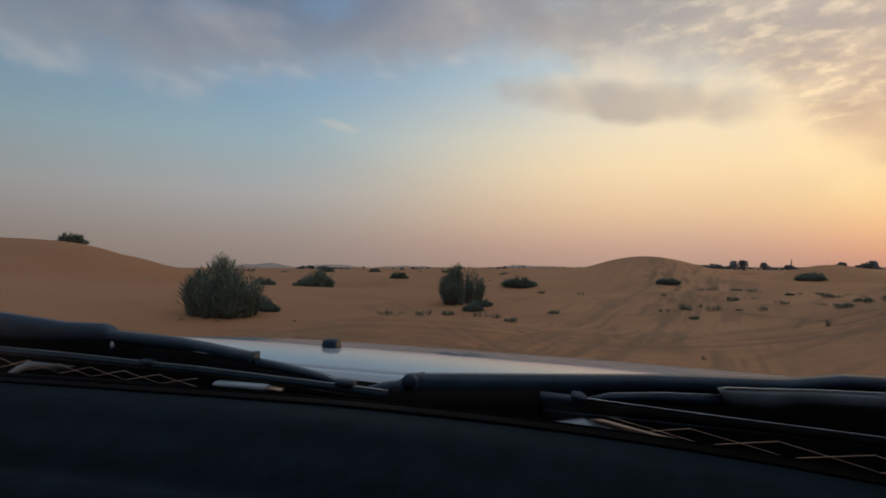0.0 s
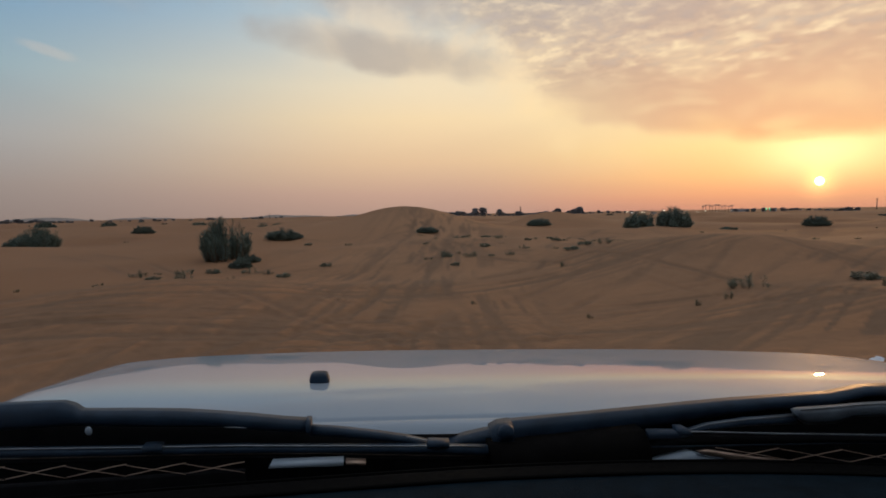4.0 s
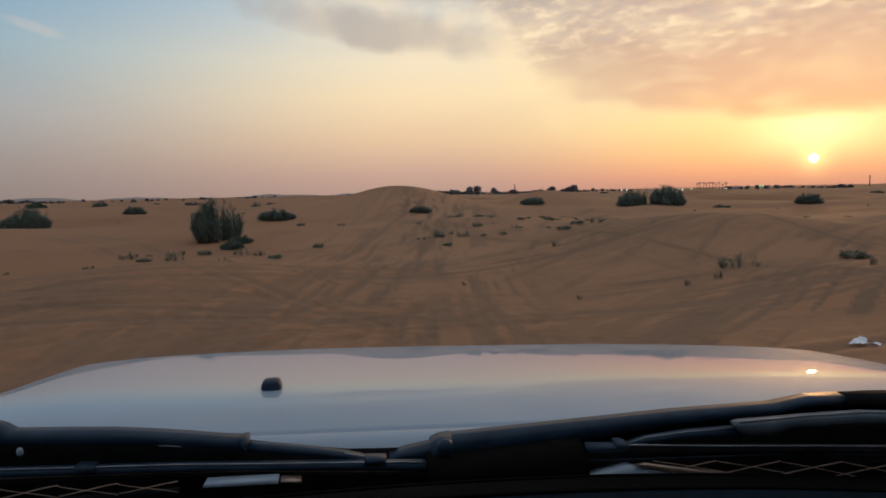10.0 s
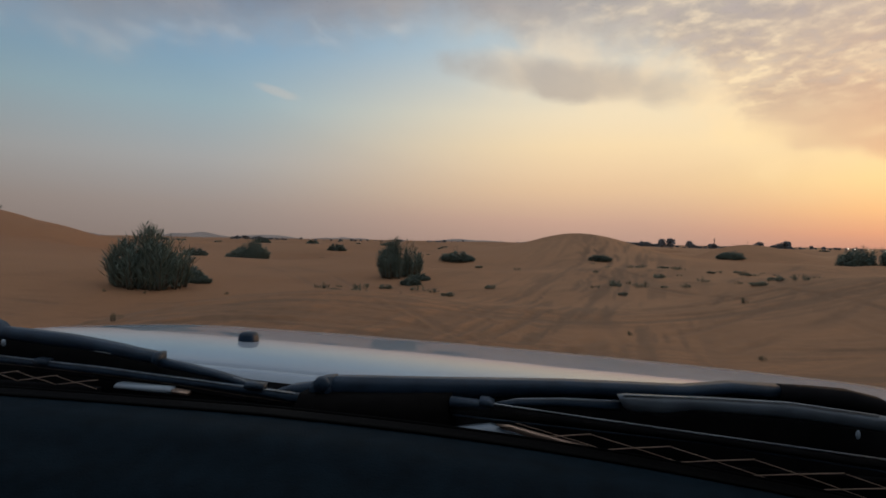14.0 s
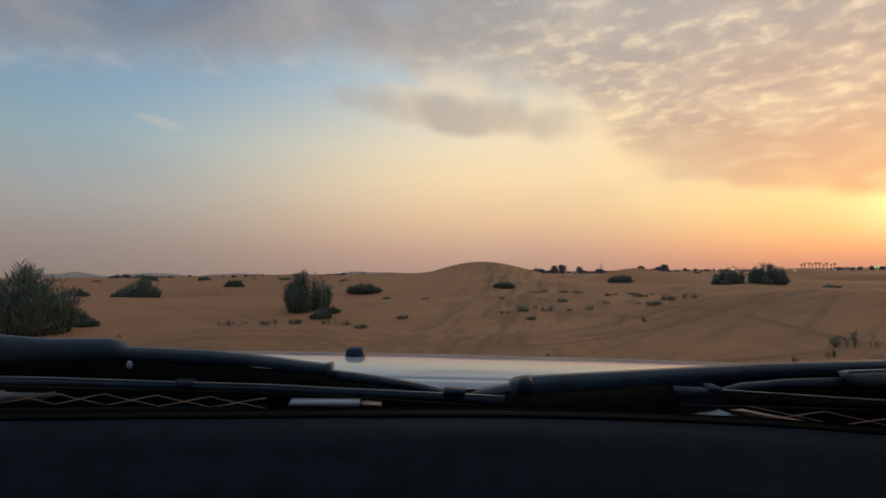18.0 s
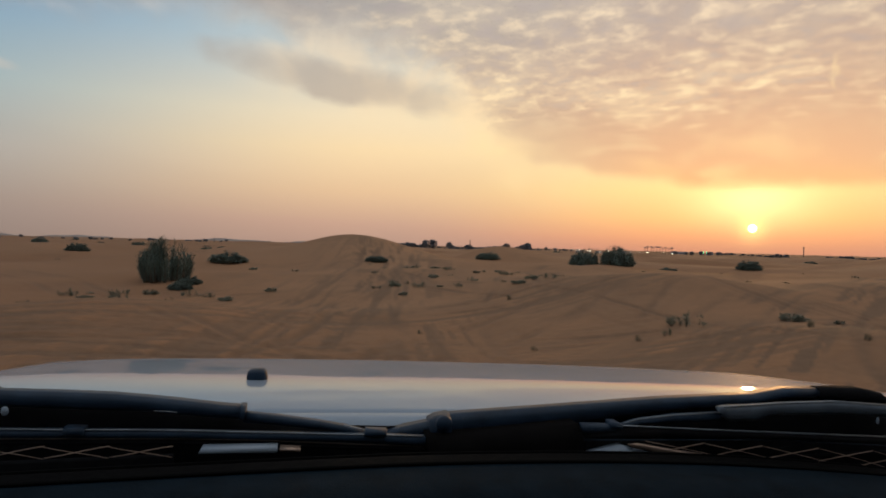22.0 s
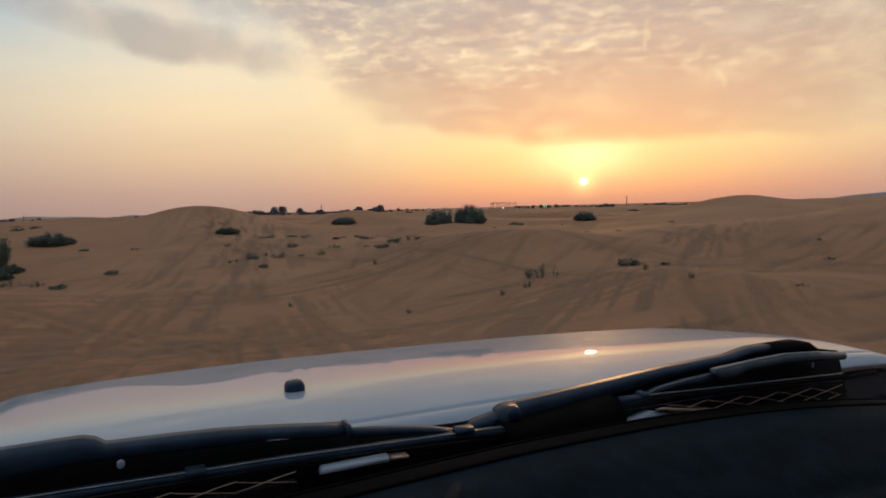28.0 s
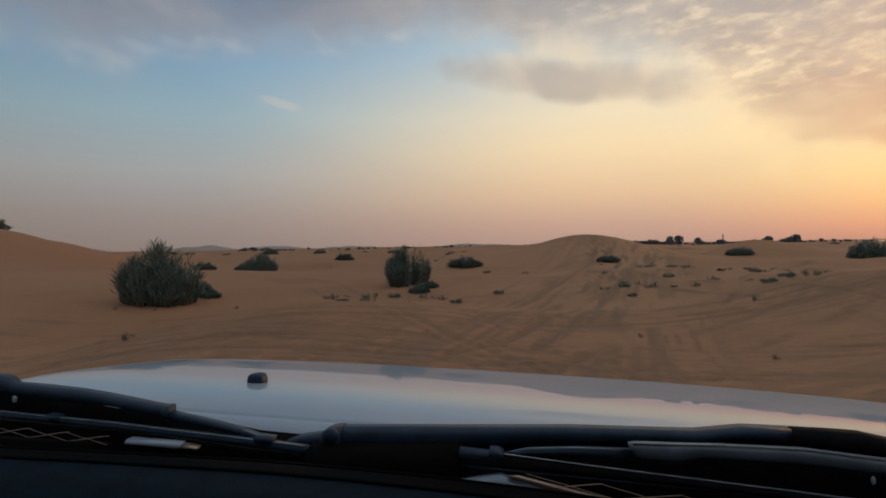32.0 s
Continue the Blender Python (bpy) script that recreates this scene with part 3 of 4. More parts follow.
def bonnet_z(x, y):
    u, w = y - 0.98, abs(x - MID)
    near, on = min(u, 0.27), max(0.0, u - 0.27)
    z = 1.3398 + 0.0673 * near - 0.328 * near * max(0.0, near) - 0.110 * on - 0.030 * on * on      # crowned at the rear, then an even fall
    z -= 0.0095 * (x - MID) ** 2 + 0.0393 * x
    z -= 0.1846 * max(0.0, w - 0.85) ** 2 + 1.5 * max(0.0, w - 1.04) ** 1.6      # the shoulders roll off
    z -= min(0.45, 3.0 * max(0.0, y - 1.758 + 0.258 * max(0.0, w - 0.30) ** 2) ** 2)  # and the nose, rounded at its corners
    z -= 0.0042 * math.exp(-((y - 0.966) / 0.0055) ** 2)                          # pressed groove along the rear edge
    return z - 0.020 * max(0.0, (0.945 - y) / 0.035) ** 2                         # rolled rear lip


def ribbon(bm, top, bottom, depth):
    """A closed bar between an upper and a lower edge line, as deep as given."""
    rows = []
    for a, b in zip(top, bottom):
        a, b = Vector(a), Vector(b)
        m, back = a.lerp(b, 0.5), Vector((0, depth, 0))
        rows.append([bm.verts.new(p) for p in (a, a.lerp(m, 0.5) - back * 0.35, b.lerp(m, 0.5) - back * 0.35, b, b + back, a + back)])
    for r0, r1 in zip(rows, rows[1:]):
        for k in range(6):
            bm.faces.new((r0[k], r0[(k + 1) % 6], r1[(k + 1) % 6], r1[k]))
    bm.faces.new(rows[0][::-1])
    bm.faces.new(rows[-1])
    bmesh.ops.recalc_face_normals(bm, faces=bm.faces)
    return bm


def make_car():
    car = thing("car", "white off-road car standing on the sand, seen from its dark cabin", "car", (MID, 0, 0))
    inv = Matrix.Translation((-MID, 0, 0))

    # bonnet
    bm = bmesh.new()
    ys = span(0.912, 1.00, 34) + span(1.01, 1.2, 16) + span(1.22, 1.55, 18) + span(1.56, 2.12, 44)
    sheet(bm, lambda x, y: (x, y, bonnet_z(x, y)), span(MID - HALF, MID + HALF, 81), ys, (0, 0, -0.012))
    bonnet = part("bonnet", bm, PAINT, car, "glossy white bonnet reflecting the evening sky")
    part("firewall", box(bmesh.new(), (MID - 0.97, 0.915, 0.6), (MID + 0.97, 0.930, 1.262), 0.004), RUBBER, car)
    # washer nozzle: a rounded black cap on the bonnet
    nx, ny = (-0.197, 1.187)
    bm = bmesh.new()
    bmesh.ops.create_uvsphere(bm, u_segments=24, v_segments=16, radius=1.0)
    for v in bm.verts:                       # a squared-off dome
        v.co = Vector([math.copysign(abs(q) ** 0.55, q) for q in v.co])
        v.co = Vector((nx + 0.0195 * v.co.x * (1 - 0.10 * max(0.0, v.co.z)), ny + 0.006 + 0.018 * v.co.y, 0.005 + 0.0145 * v.co.z))
    bmesh.ops.translate(bm, verts=bm.verts, vec=(0, 0, bonnet_z(nx, ny)))
    part("washer_nozzle", bm, BLACK, bonnet, "small black washer nozzle")
    # wings and nose below the bonnet
    for sx in (-1, 1):
        side = MID + sx * (HALF + 0.004)
        bm = bmesh.new()
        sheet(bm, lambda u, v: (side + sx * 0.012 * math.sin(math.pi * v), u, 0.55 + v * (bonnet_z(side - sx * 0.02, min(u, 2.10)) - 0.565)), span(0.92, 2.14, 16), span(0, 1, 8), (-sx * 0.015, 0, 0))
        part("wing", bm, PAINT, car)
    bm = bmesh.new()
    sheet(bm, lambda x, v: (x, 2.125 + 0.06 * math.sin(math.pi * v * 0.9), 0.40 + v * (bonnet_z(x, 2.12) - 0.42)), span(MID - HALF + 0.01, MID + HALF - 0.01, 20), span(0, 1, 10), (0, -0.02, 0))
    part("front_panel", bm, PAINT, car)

    # cowl below the screen
    bm = bmesh.new()
    sheet(bm, lambda x, y: (x, y, 1.250 + 0.10 * (y - 0.80) - 0.028 * (x - MID)), span(MID - 1.06, MID + 1.06, 24), span(0.80, 0.905, 9), (0, 0, -0.02))
    cowl = part("cowl", bm, RUBBER, car, "black cowl below the windscreen")
    # white body strips that show between cowl and dashboard
    for quad in (([(-0.233, 0.836, 1.333), (-0.134, 0.832, 1.332)], [(-0.238, 0.836, 1.324), (-0.134, 0.832, 1.322)]),
                 ([(0.330, 0.817, 1.308), (0.373, 0.815, 1.316), (0.441, 0.813, 1.295)], [(0.275, 0.819, 1.292), (0.373, 0.815, 1.289), (0.449, 0.812, 1.287)])):
        part("body_strip", ribbon(bmesh.new(), quad[0], quad[1], 0.012), PAINT, cowl, "white body strip")
    part("body_edge", ribbon(bmesh.new(), [(-0.131, 0.832, 1.330), (-0.103, 0.830, 1.328)], [(-0.131, 0.831, 1.324), (-0.103, 0.830, 1.322)], 0.010), WIRE, cowl)
    # wire grilles: two families of straight wires that cross and leave flat diamonds between them
    for side, (a, b, c, d), cells in (("far", ((0.409, 0.810, 1.323), (0.915, 0.790, 1.287), (0.463, 0.808, 1.285), (0.899, 0.790, 1.246)), 5), ("near", ((-0.743, 0.856, 1.349), (-0.270, 0.837, 1.335), (-0.743, 0.856, 1.330), (-0.270, 0.837, 1.321)), 6)):
        g = thing("wire_grille", "", "")
        g.parent = car
        a, b, c, d = (Vector(p) for p in (a, b, c, d))

        def at(u, v):
            return a.lerp(b, u).lerp(c.lerp(d, u), v)
        reach = 2 if side == "far" else 1
        for k in range(-reach + 1, cells):
            for lean, thick in ((1, 0.0008), (-1, 0.0005)):
                u0, u1 = k / cells, (k + reach) / cells
                lo, hi = max(0.0, -u0 / (u1 - u0)), min(1.0, (1 - u0) / (u1 - u0))
                pts = []
                for q in span(lo, hi, 6):
                    v = 1 - q if lean > 0 else q
                    sway = 0.03 * math.sin(q * math.pi * 2) if side == "near" else 0.0
                    pts.append(at(u0 + q * (u1 - u0), min(1.0, max(0.0, v + sway))) + Vector((0, 0.0015 * lean, 0)))
                part("wire", tube(bmesh.new(), pts, thick, 6), WIRE, g)
        if side == "far":
            part("rim", ribbon(bmesh.new(), [(0.382, 0.811, 1.318), (0.400, 0.810, 1.319), (0.439, 0.809, 1.311), (0.478, 0.807, 1.304), (0.526, 0.805, 1.296)], [(0.392, 0.810, 1.312), (0.409, 0.810, 1.309), (0.443, 0.808, 1.301), (0.478, 0.807, 1.294), (0.526, 0.805, 1.285)], 0.004), WIRE, g, "bare metal grille rim")
        tray = box(bmesh.new(), (min(a.x, c.x), 0.838, min(c.z, d.z) - 0.05), (max(b.x, d.x), 0.848, min(a.z, b.z) - 0.012), 0.003)
        part("tray", tray, RUBBER, g)
    # black scuttle panels added behind the wipers for the cowl's shadow
    for top in ([(-0.996, 0.939, 1.393), (-0.636, 0.925, 1.401), (-0.516, 0.920, 1.392), (-0.276, 0.910, 1.371), (-0.191, 0.906, 1.359), (-0.088, 0.902, 1.342), (-0.037, 0.900, 1.335)],
                [(-0.037, 0.900, 1.335), (0.015, 0.898, 1.333), (0.075, 0.896, 1.331), (0.118, 0.894, 1.339), (0.306, 0.887, 1.349), (0.478, 0.880, 1.360), (0.649, 0.873, 1.364), (0.846, 0.865, 1.368), (1.008, 0.858, 1.337)]):
        low = [(x, y - 0.03, 1.20) for x, y, z in top]
        part("scuttle_panel", ribbon(bmesh.new(), top, low, 0.004), RUBBER, cowl)
    # dark housing below the wiper pivot
    part("pivot_housing", ribbon(bmesh.new(), [(0.077, 0.844, 1.334), (0.103, 0.843, 1.331), (0.208, 0.839, 1.337), (0.311, 0.835, 1.345)], [(0.080, 0.844, 1.283), (0.103, 0.843, 1.283), (0.208, 0.839, 1.282), (0.316, 0.834, 1.282)], 0.06), HOUSING, cowl, "dark plastic housing")

    # the wiper on the screen's near half: broad arm with a square end, curved neck, blade in its holder
    w = thing("wiper", "", "")
    w.parent = car
    part("arm", ribbon(bmesh.new(), [(-0.996, 0.904, 1.448), (-0.749, 0.894, 1.427), (-0.628, 0.889, 1.417), (-0.562, 0.887, 1.417), (-0.529, 0.885, 1.417), (-0.514, 0.885, 1.412), (-0.503, 0.884, 1.404), (-0.430, 0.881, 1.401), (-0.364, 0.879, 1.397), (-0.315, 0.877, 1.392), (-0.266, 0.875, 1.386), (-0.224, 0.873, 1.380), (-0.185, 0.871, 1.376)],
                       [(-1.001, 0.904, 1.392), (-0.754, 0.894, 1.378), (-0.628, 0.889, 1.381), (-0.562, 0.886, 1.383), (-0.529, 0.885, 1.384), (-0.514, 0.885, 1.384), (-0.503, 0.884, 1.384), (-0.430, 0.881, 1.379), (-0.364, 0.879, 1.375), (-0.315, 0.877, 1.373), (-0.266, 0.874, 1.367), (-0.224, 0.873, 1.362), (-0.185, 0.871, 1.359)], 0.018), BLACK, w, "black wiper arm")
    part("end_cap", ribbon(bmesh.new(), [(-0.188, 0.866, 1.379), (-0.181, 0.866, 1.378)], [(-0.188, 0.866, 1.359), (-0.181, 0.866, 1.358)], 0.022), BLACK, w)
    part("neck", ribbon(bmesh.new(), [(-0.184, 0.871, 1.368), (-0.134, 0.869, 1.362), (-0.084, 0.867, 1.354), (-0.043, 0.865, 1.346), (-0.004, 0.864, 1.335)], [(-0.184, 0.871, 1.354), (-0.134, 0.869, 1.349), (-0.084, 0.867, 1.342), (-0.043, 0.865, 1.336), (-0.004, 0.864, 1.328)], 0.012), BLACK, w)
    part("neck_edge", tube(bmesh.new(), [(-0.043, 0.860, 1.348), (-0.023, 0.860, 1.343), (-0.004, 0.859, 1.337)], 0.0010, 6), STEEL, w)
    part("blade", ribbon(bmesh.new(), [(-0.939, 0.885, 1.369), (-0.600, 0.872, 1.361), (-0.406, 0.864, 1.354), (-0.277, 0.859, 1.350), (-0.180, 0.855, 1.345), (-0.002, 0.847, 1.337), (0.075, 0.844, 1.332)], [(-0.939, 0.885, 1.357), (-0.600, 0.871, 1.349), (-0.406, 0.864, 1.343), (-0.277, 0.858, 1.339), (-0.180, 0.855, 1.335), (-0.002, 0.847, 1.325), (0.075, 0.844, 1.318)], 0.010), BLACK, w)
    part("upper_rail", tube(bmesh.new(), [(-0.938, 0.884, 1.370), (-0.599, 0.870, 1.362), (-0.405, 0.862, 1.355), (-0.276, 0.857, 1.351), (-0.180, 0.853, 1.346), (-0.002, 0.846, 1.337), (0.070, 0.843, 1.333)], 0.0011, 6), STEEL, w)
    part("lower_rail", tube(bmesh.new(), [(-0.938, 0.884, 1.357), (-0.599, 0.870, 1.348), (-0.405, 0.862, 1.343), (-0.276, 0.857, 1.339), (-0.180, 0.853, 1.335), (-0.034, 0.847, 1.325), (0.075, 0.843, 1.318)], 0.0009, 6), WARM, w)
    part("rubber_lip", tube(bmesh.new(), [(-0.941, 0.887, 1.352), (-0.601, 0.874, 1.342), (-0.277, 0.861, 1.334), (-0.002, 0.849, 1.318), (0.076, 0.846, 1.313)], 0.004, 6), RUBBER, w)
    for top, low in (([(-0.012, 0.844, 1.346), (0.018, 0.843, 1.344)], [(-0.015, 0.844, 1.336), (0.016, 0.843, 1.334)]), ([(-0.411, 0.860, 1.359), (-0.386, 0.859, 1.358)], [(-0.411, 0.860, 1.348), (-0.386, 0.859, 1.347)])):
        part("clip", ribbon(bmesh.new(), top, low, 0.014), BLACK, w)
    # thin steel line added on the arm to draw a glint
    part("glint_edge", tube(bmesh.new(), [(-0.303, 0.869, 1.375), (-0.286, 0.868, 1.374), (-0.272, 0.868, 1.372)], 0.0009, 6), STEEL, w)
    # white bead stands in for a hole in the arm that shows the bonnet
    bm = bmesh.new()
    bmesh.ops.create_uvsphere(bm, u_segments=12, v_segments=8, radius=0.0055, matrix=Matrix.Translation((-0.486, 0.871, 1.380)) @ Matrix.Diagonal((0.9, 0.5, 1.15, 1)))
    part("rivet", bm, PAINT, w, "small white bead on the wiper")

    # the wiper on the far half: long tapering arm from its pivot, blade, and a broad grey cover
    w = thing("wiper", "", "")
    w.parent = car
    part("arm", ribbon(bmesh.new(), [(0.023, 0.883, 1.328), (0.048, 0.882, 1.335), (0.086, 0.880, 1.342), (0.097, 0.880, 1.347), (0.109, 0.879, 1.352), (0.133, 0.878, 1.354), (0.217, 0.875, 1.358), (0.301, 0.872, 1.362), (0.470, 0.865, 1.371), (0.638, 0.858, 1.375), (0.699, 0.856, 1.384), (0.768, 0.853, 1.384)],
                       [(0.023, 0.883, 1.322), (0.048, 0.882, 1.322), (0.086, 0.880, 1.319), (0.097, 0.880, 1.316), (0.109, 0.879, 1.314), (0.133, 0.878, 1.315), (0.217, 0.875, 1.321), (0.301, 0.872, 1.329), (0.470, 0.865, 1.349), (0.638, 0.858, 1.358), (0.696, 0.856, 1.368), (0.765, 0.853, 1.367)], 0.02), BLACK, w, "black wiper arm")
    part("arm_end", ribbon(bmesh.new(), [(0.759, 0.849, 1.385), (0.806, 0.847, 1.385), (0.840, 0.845, 1.384), (0.880, 0.844, 1.376), (0.896, 0.843, 1.365)], [(0.756, 0.849, 1.367), (0.802, 0.847, 1.362), (0.836, 0.845, 1.360), (0.876, 0.844, 1.355), (0.894, 0.843, 1.354)], 0.02), RUBBER, w)
    part("pivot_boss", ribbon(bmesh.new(), [(0.086, 0.870, 1.346), (0.098, 0.870, 1.352), (0.118, 0.869, 1.355)], [(0.086, 0.870, 1.314), (0.098, 0.870, 1.312), (0.118, 0.869, 1.315)], 0.03), BLACK, w)
    bm = bmesh.new()
    bmesh.ops.create_cone(bm, cap_ends=True, segments=20, radius1=0.0135, radius2=0.011, depth=0.010, matrix=Matrix.Translation((0.106, 0.858, 1.345)) @ Matrix.Rotation(radians(90), 4, "X"))
    part("pivot_cap", bm, BLACK, w)
    part("blade", ribbon(bmesh.new(), [(0.315, 0.828, 1.345), (0.375, 0.826, 1.342), (0.519, 0.820, 1.332), (0.662, 0.814, 1.323), (0.935, 0.803, 1.304)], [(0.315, 0.828, 1.323), (0.375, 0.826, 1.322), (0.519, 0.820, 1.318), (0.662, 0.814, 1.313), (0.933, 0.803, 1.294)], 0.012), RUBBER, w)
    part("blade_block", ribbon(bmesh.new(), [(0.314, 0.825, 1.347), (0.357, 0.823, 1.345), (0.372, 0.823, 1.342)], [(0.314, 0.825, 1.334), (0.357, 0.823, 1.334), (0.372, 0.823, 1.335)], 0.012), BLACK, w, "grey plastic end of the wiper blade")
    part("upper_rail", tube(bmesh.new(), [(0.315, 0.828, 1.345), (0.374, 0.825, 1.343), (0.519, 0.819, 1.333), (0.661, 0.814, 1.324), (0.935, 0.803, 1.307)], 0.0014, 6), STEEL, w)
    part("middle_rail", tube(bmesh.new(), [(0.326, 0.826, 1.335), (0.374, 0.824, 1.335), (0.518, 0.819, 1.327), (0.660, 0.813, 1.320), (0.933, 0.802, 1.301)], 0.0010, 6), STEEL, w)
    part("lower_rail", tube(bmesh.new(), [(0.318, 0.826, 1.323), (0.374, 0.824, 1.321), (0.518, 0.818, 1.317), (0.660, 0.813, 1.313), (0.931, 0.802, 1.291)], 0.0012, 6), BLACK, w)
    part("clip", ribbon(bmesh.new(), [(0.357, 0.822, 1.350), (0.369, 0.821, 1.350), (0.377, 0.821, 1.346)], [(0.357, 0.822, 1.340), (0.369, 0.821, 1.338), (0.377, 0.821, 1.338)], 0.016), BLACK, w)
    part("holder", ribbon(bmesh.new(), [(0.379, 0.832, 1.341), (0.410, 0.831, 1.349), (0.474, 0.828, 1.355), (0.550, 0.825, 1.357)], [(0.379, 0.832, 1.337), (0.410, 0.831, 1.341), (0.474, 0.828, 1.344), (0.550, 0.825, 1.344)], 0.010), BLACK, w)
    part("holder_edge", tube(bmesh.new(), [(0.378, 0.830, 1.343), (0.409, 0.829, 1.351), (0.473, 0.826, 1.356), (0.549, 0.823, 1.358)], 0.0009, 6), STEEL, w)
    part("blade_cover", ribbon(bmesh.new(), [(0.545, 0.819, 1.366), (0.556, 0.819, 1.368), (0.607, 0.817, 1.369), (0.662, 0.815, 1.371), (0.757, 0.811, 1.372), (0.855, 0.807, 1.364), (0.943, 0.803, 1.352)],
                               [(0.551, 0.819, 1.353), (0.564, 0.819, 1.345), (0.607, 0.817, 1.344), (0.639, 0.816, 1.353), (0.754, 0.811, 1.352), (0.852, 0.807, 1.345), (0.941, 0.803, 1.337)], 0.012), COVER, w, "dark grey plastic blade cover")
    # thin steel line added for the sunlit rim of the plastic cover
    part("cover_edge", tube(bmesh.new(), [(0.551, 0.818, 1.368), (0.607, 0.816, 1.370), (0.661, 0.814, 1.372), (0.756, 0.810, 1.373), (0.855, 0.806, 1.365)], 0.0010, 6), STEEL, w)
    bm = bmesh.new()
    bmesh.ops.create_uvsphere(bm, u_segments=12, v_segments=8, radius=0.0042, matrix=Matrix.Translation((0.832, 0.805, 1.340)) @ Matrix.Diagonal((0.7, 0.5, 1.4, 1)))
    part("rivet", bm, PAINT, w, "small white bead on the wiper")

    # windscreen
    def screen(x, v):
        bow = 0.05 * ((x - MID) / 0.9) ** 2
        return (MID + (x - MID) * (1 - 0.13 * v), 0.835 - 0.75 * v - bow, 1.300 + 0.69 * v)
    bm = bmesh.new()
    sheet(bm, screen, span(MID - 1.03, MID + 1.03, 20), span(0, 1, 8), (0, -0.003, -0.004))
    glass = part("windscreen", bm, GLASS, car, "clear raked windscreen")
    glass.visible_shadow = False

    # dashboard: its upper edge stands close behind the screen's foot, a soft roll and a groove run along it
    def edge_z(x):
        return 1.3335 - 0.012 * x - 0.033 * math.sqrt(max(0.0, x) ** 2 + 0.013) - 0.07 * max(0.0, x - 0.23) ** 2

    def dash(x, v):
        k = (x - MID) / 0.9
        y = 0.800 - 0.03 * k * k - 0.70 * v
        roll = 0.012 * math.exp(-((v - 0.20) / 0.085) ** 2) - 0.010 * math.exp(-((v - 0.40) / 0.035) ** 2) + 0.004 * math.exp(-((v - 0.52) / 0.07) ** 2)
        return (x, y, edge_z(x) - 0.025 * v - 0.13 * v * v + roll - 0.016 * math.exp(-v / 0.015))
    bm = bmesh.new()
    sheet(bm, dash, span(MID - 1.04, MID + 1.04, 40), [i / 60 for i in range(61)], (0, 0, -0.05))
    part("dashboard", bm, DASH, car, "dark blue-black dashboard top")
    bm = bmesh.new()
    sheet(bm, lambda x, v: (x, 0.812 - 0.03 * ((x - MID) / 0.9) ** 2 - 0.020 * v, edge_z(x) - 0.10 * (1 - v)), span(MID - 1.04, MID + 1.04, 40), span(0, 1, 3), (0, -0.004, 0))
    part("screen_border", bm, FRIT, car)
    # black sheet over the dashboard's edge draws the frit and the shadow gap
    bm = bmesh.new()
    sheet(bm, lambda x, v: tuple(Vector(dash(x, 0.004 + 0.075 * v)) + Vector((0, 0, 0.003))), span(MID - 1.03, MID + 1.03, 40), span(0, 1, 8), (0, 0, -0.002))
    part("edge_strip", bm, FRIT, car, "matt black strip for the frit and shadow gap at the dashboard's edge")

    # cabin shell: roof, pillars, doors, back and floor close the space round the camera
    zroof = 2.02
    bm = bmesh.new()
    sheet(bm, lambda x, y: (x, y, zroof + 0.03 - 0.03 * ((x - MID) / 0.8) ** 2 - 0.02 * (y + 1.2) ** 2 * 0.2), span(MID - 0.94, MID + 0.94, 10), span(0.08, -2.7, 12), (0, 0, -0.03))
    part("roof", bm, PAINT, car)
    bm = bmesh.new()
    sheet(bm, lambda x, y: (x, y, zroof - 0.006 - 0.03 * ((x - MID) / 0.8) ** 2 - 0.004 * (y + 1.2) ** 2), span(MID - 0.94, MID + 0.94, 10), span(0.06, -2.7, 12), (0, 0, -0.02))
    part("headliner", bm, LINING, car)
    for sx in (-1, 1):
        a, b = MID + sx * 1.05, MID + sx * 0.92
        part("front_pillar", tube(bmesh.new(), [(a, 0.70, 1.20), ((a + b) / 2, 0.34, 1.60), (b, 0.0, zroof)], [0.05, 0.045, 0.05], 10), LINING, car)
        for y in (-0.75, -1.75, -2.65):
            part("side_pillar", tube(bmesh.new(), [(a, y, 1.15), (b, y, zroof)], [0.06, 0.05], 8), LINING, car)
        for k, (y0, y1) in enumerate(((0.80, -0.74), (-0.76, -1.74), (-1.76, -2.7))):
            bm = bmesh.new()
            sheet(bm, lambda u, v: (MID + sx * (1.05 + 0.03 * math.sin(math.pi * v)), u, 0.50 + 0.68 * v), span(y0, y1, 8), span(0, 1, 8), (-sx * 0.06, 0, 0))
            d = part("door" if k < 2 else "rear_quarter", bm, PAINT, car)
            bm = bmesh.new()
            sheet(bm, lambda u, v: (MID + sx * (1.05 - 0.12 * v), u - (0.42 * v if k == 0 and u > 0.3 else 0), 1.17 + 0.81 * v), span(y0 - 0.12 * (k == 0), y1 + 0.03, 6), span(0, 1, 4), (-sx * 0.005, 0, 0))
            part("side_window", bm, TINT, d)
    part("tailgate", box(bmesh.new(), (MID - 1.02, -2.78, 0.5), (MID + 1.02, -2.70, 1.99), 0.03), PAINT, car)
    part("floor_pan", box(bmesh.new(), (MID - 0.93, -2.7, 0.42), (MID + 0.93, 0.78, 0.50), 0.02), LINING, car)
    part("bulkhead", box(bmesh.new(), (MID - 0.9, 0.74, 0.5), (MID + 0.9, 0.775, 1.19), 0.01), LINING, car)
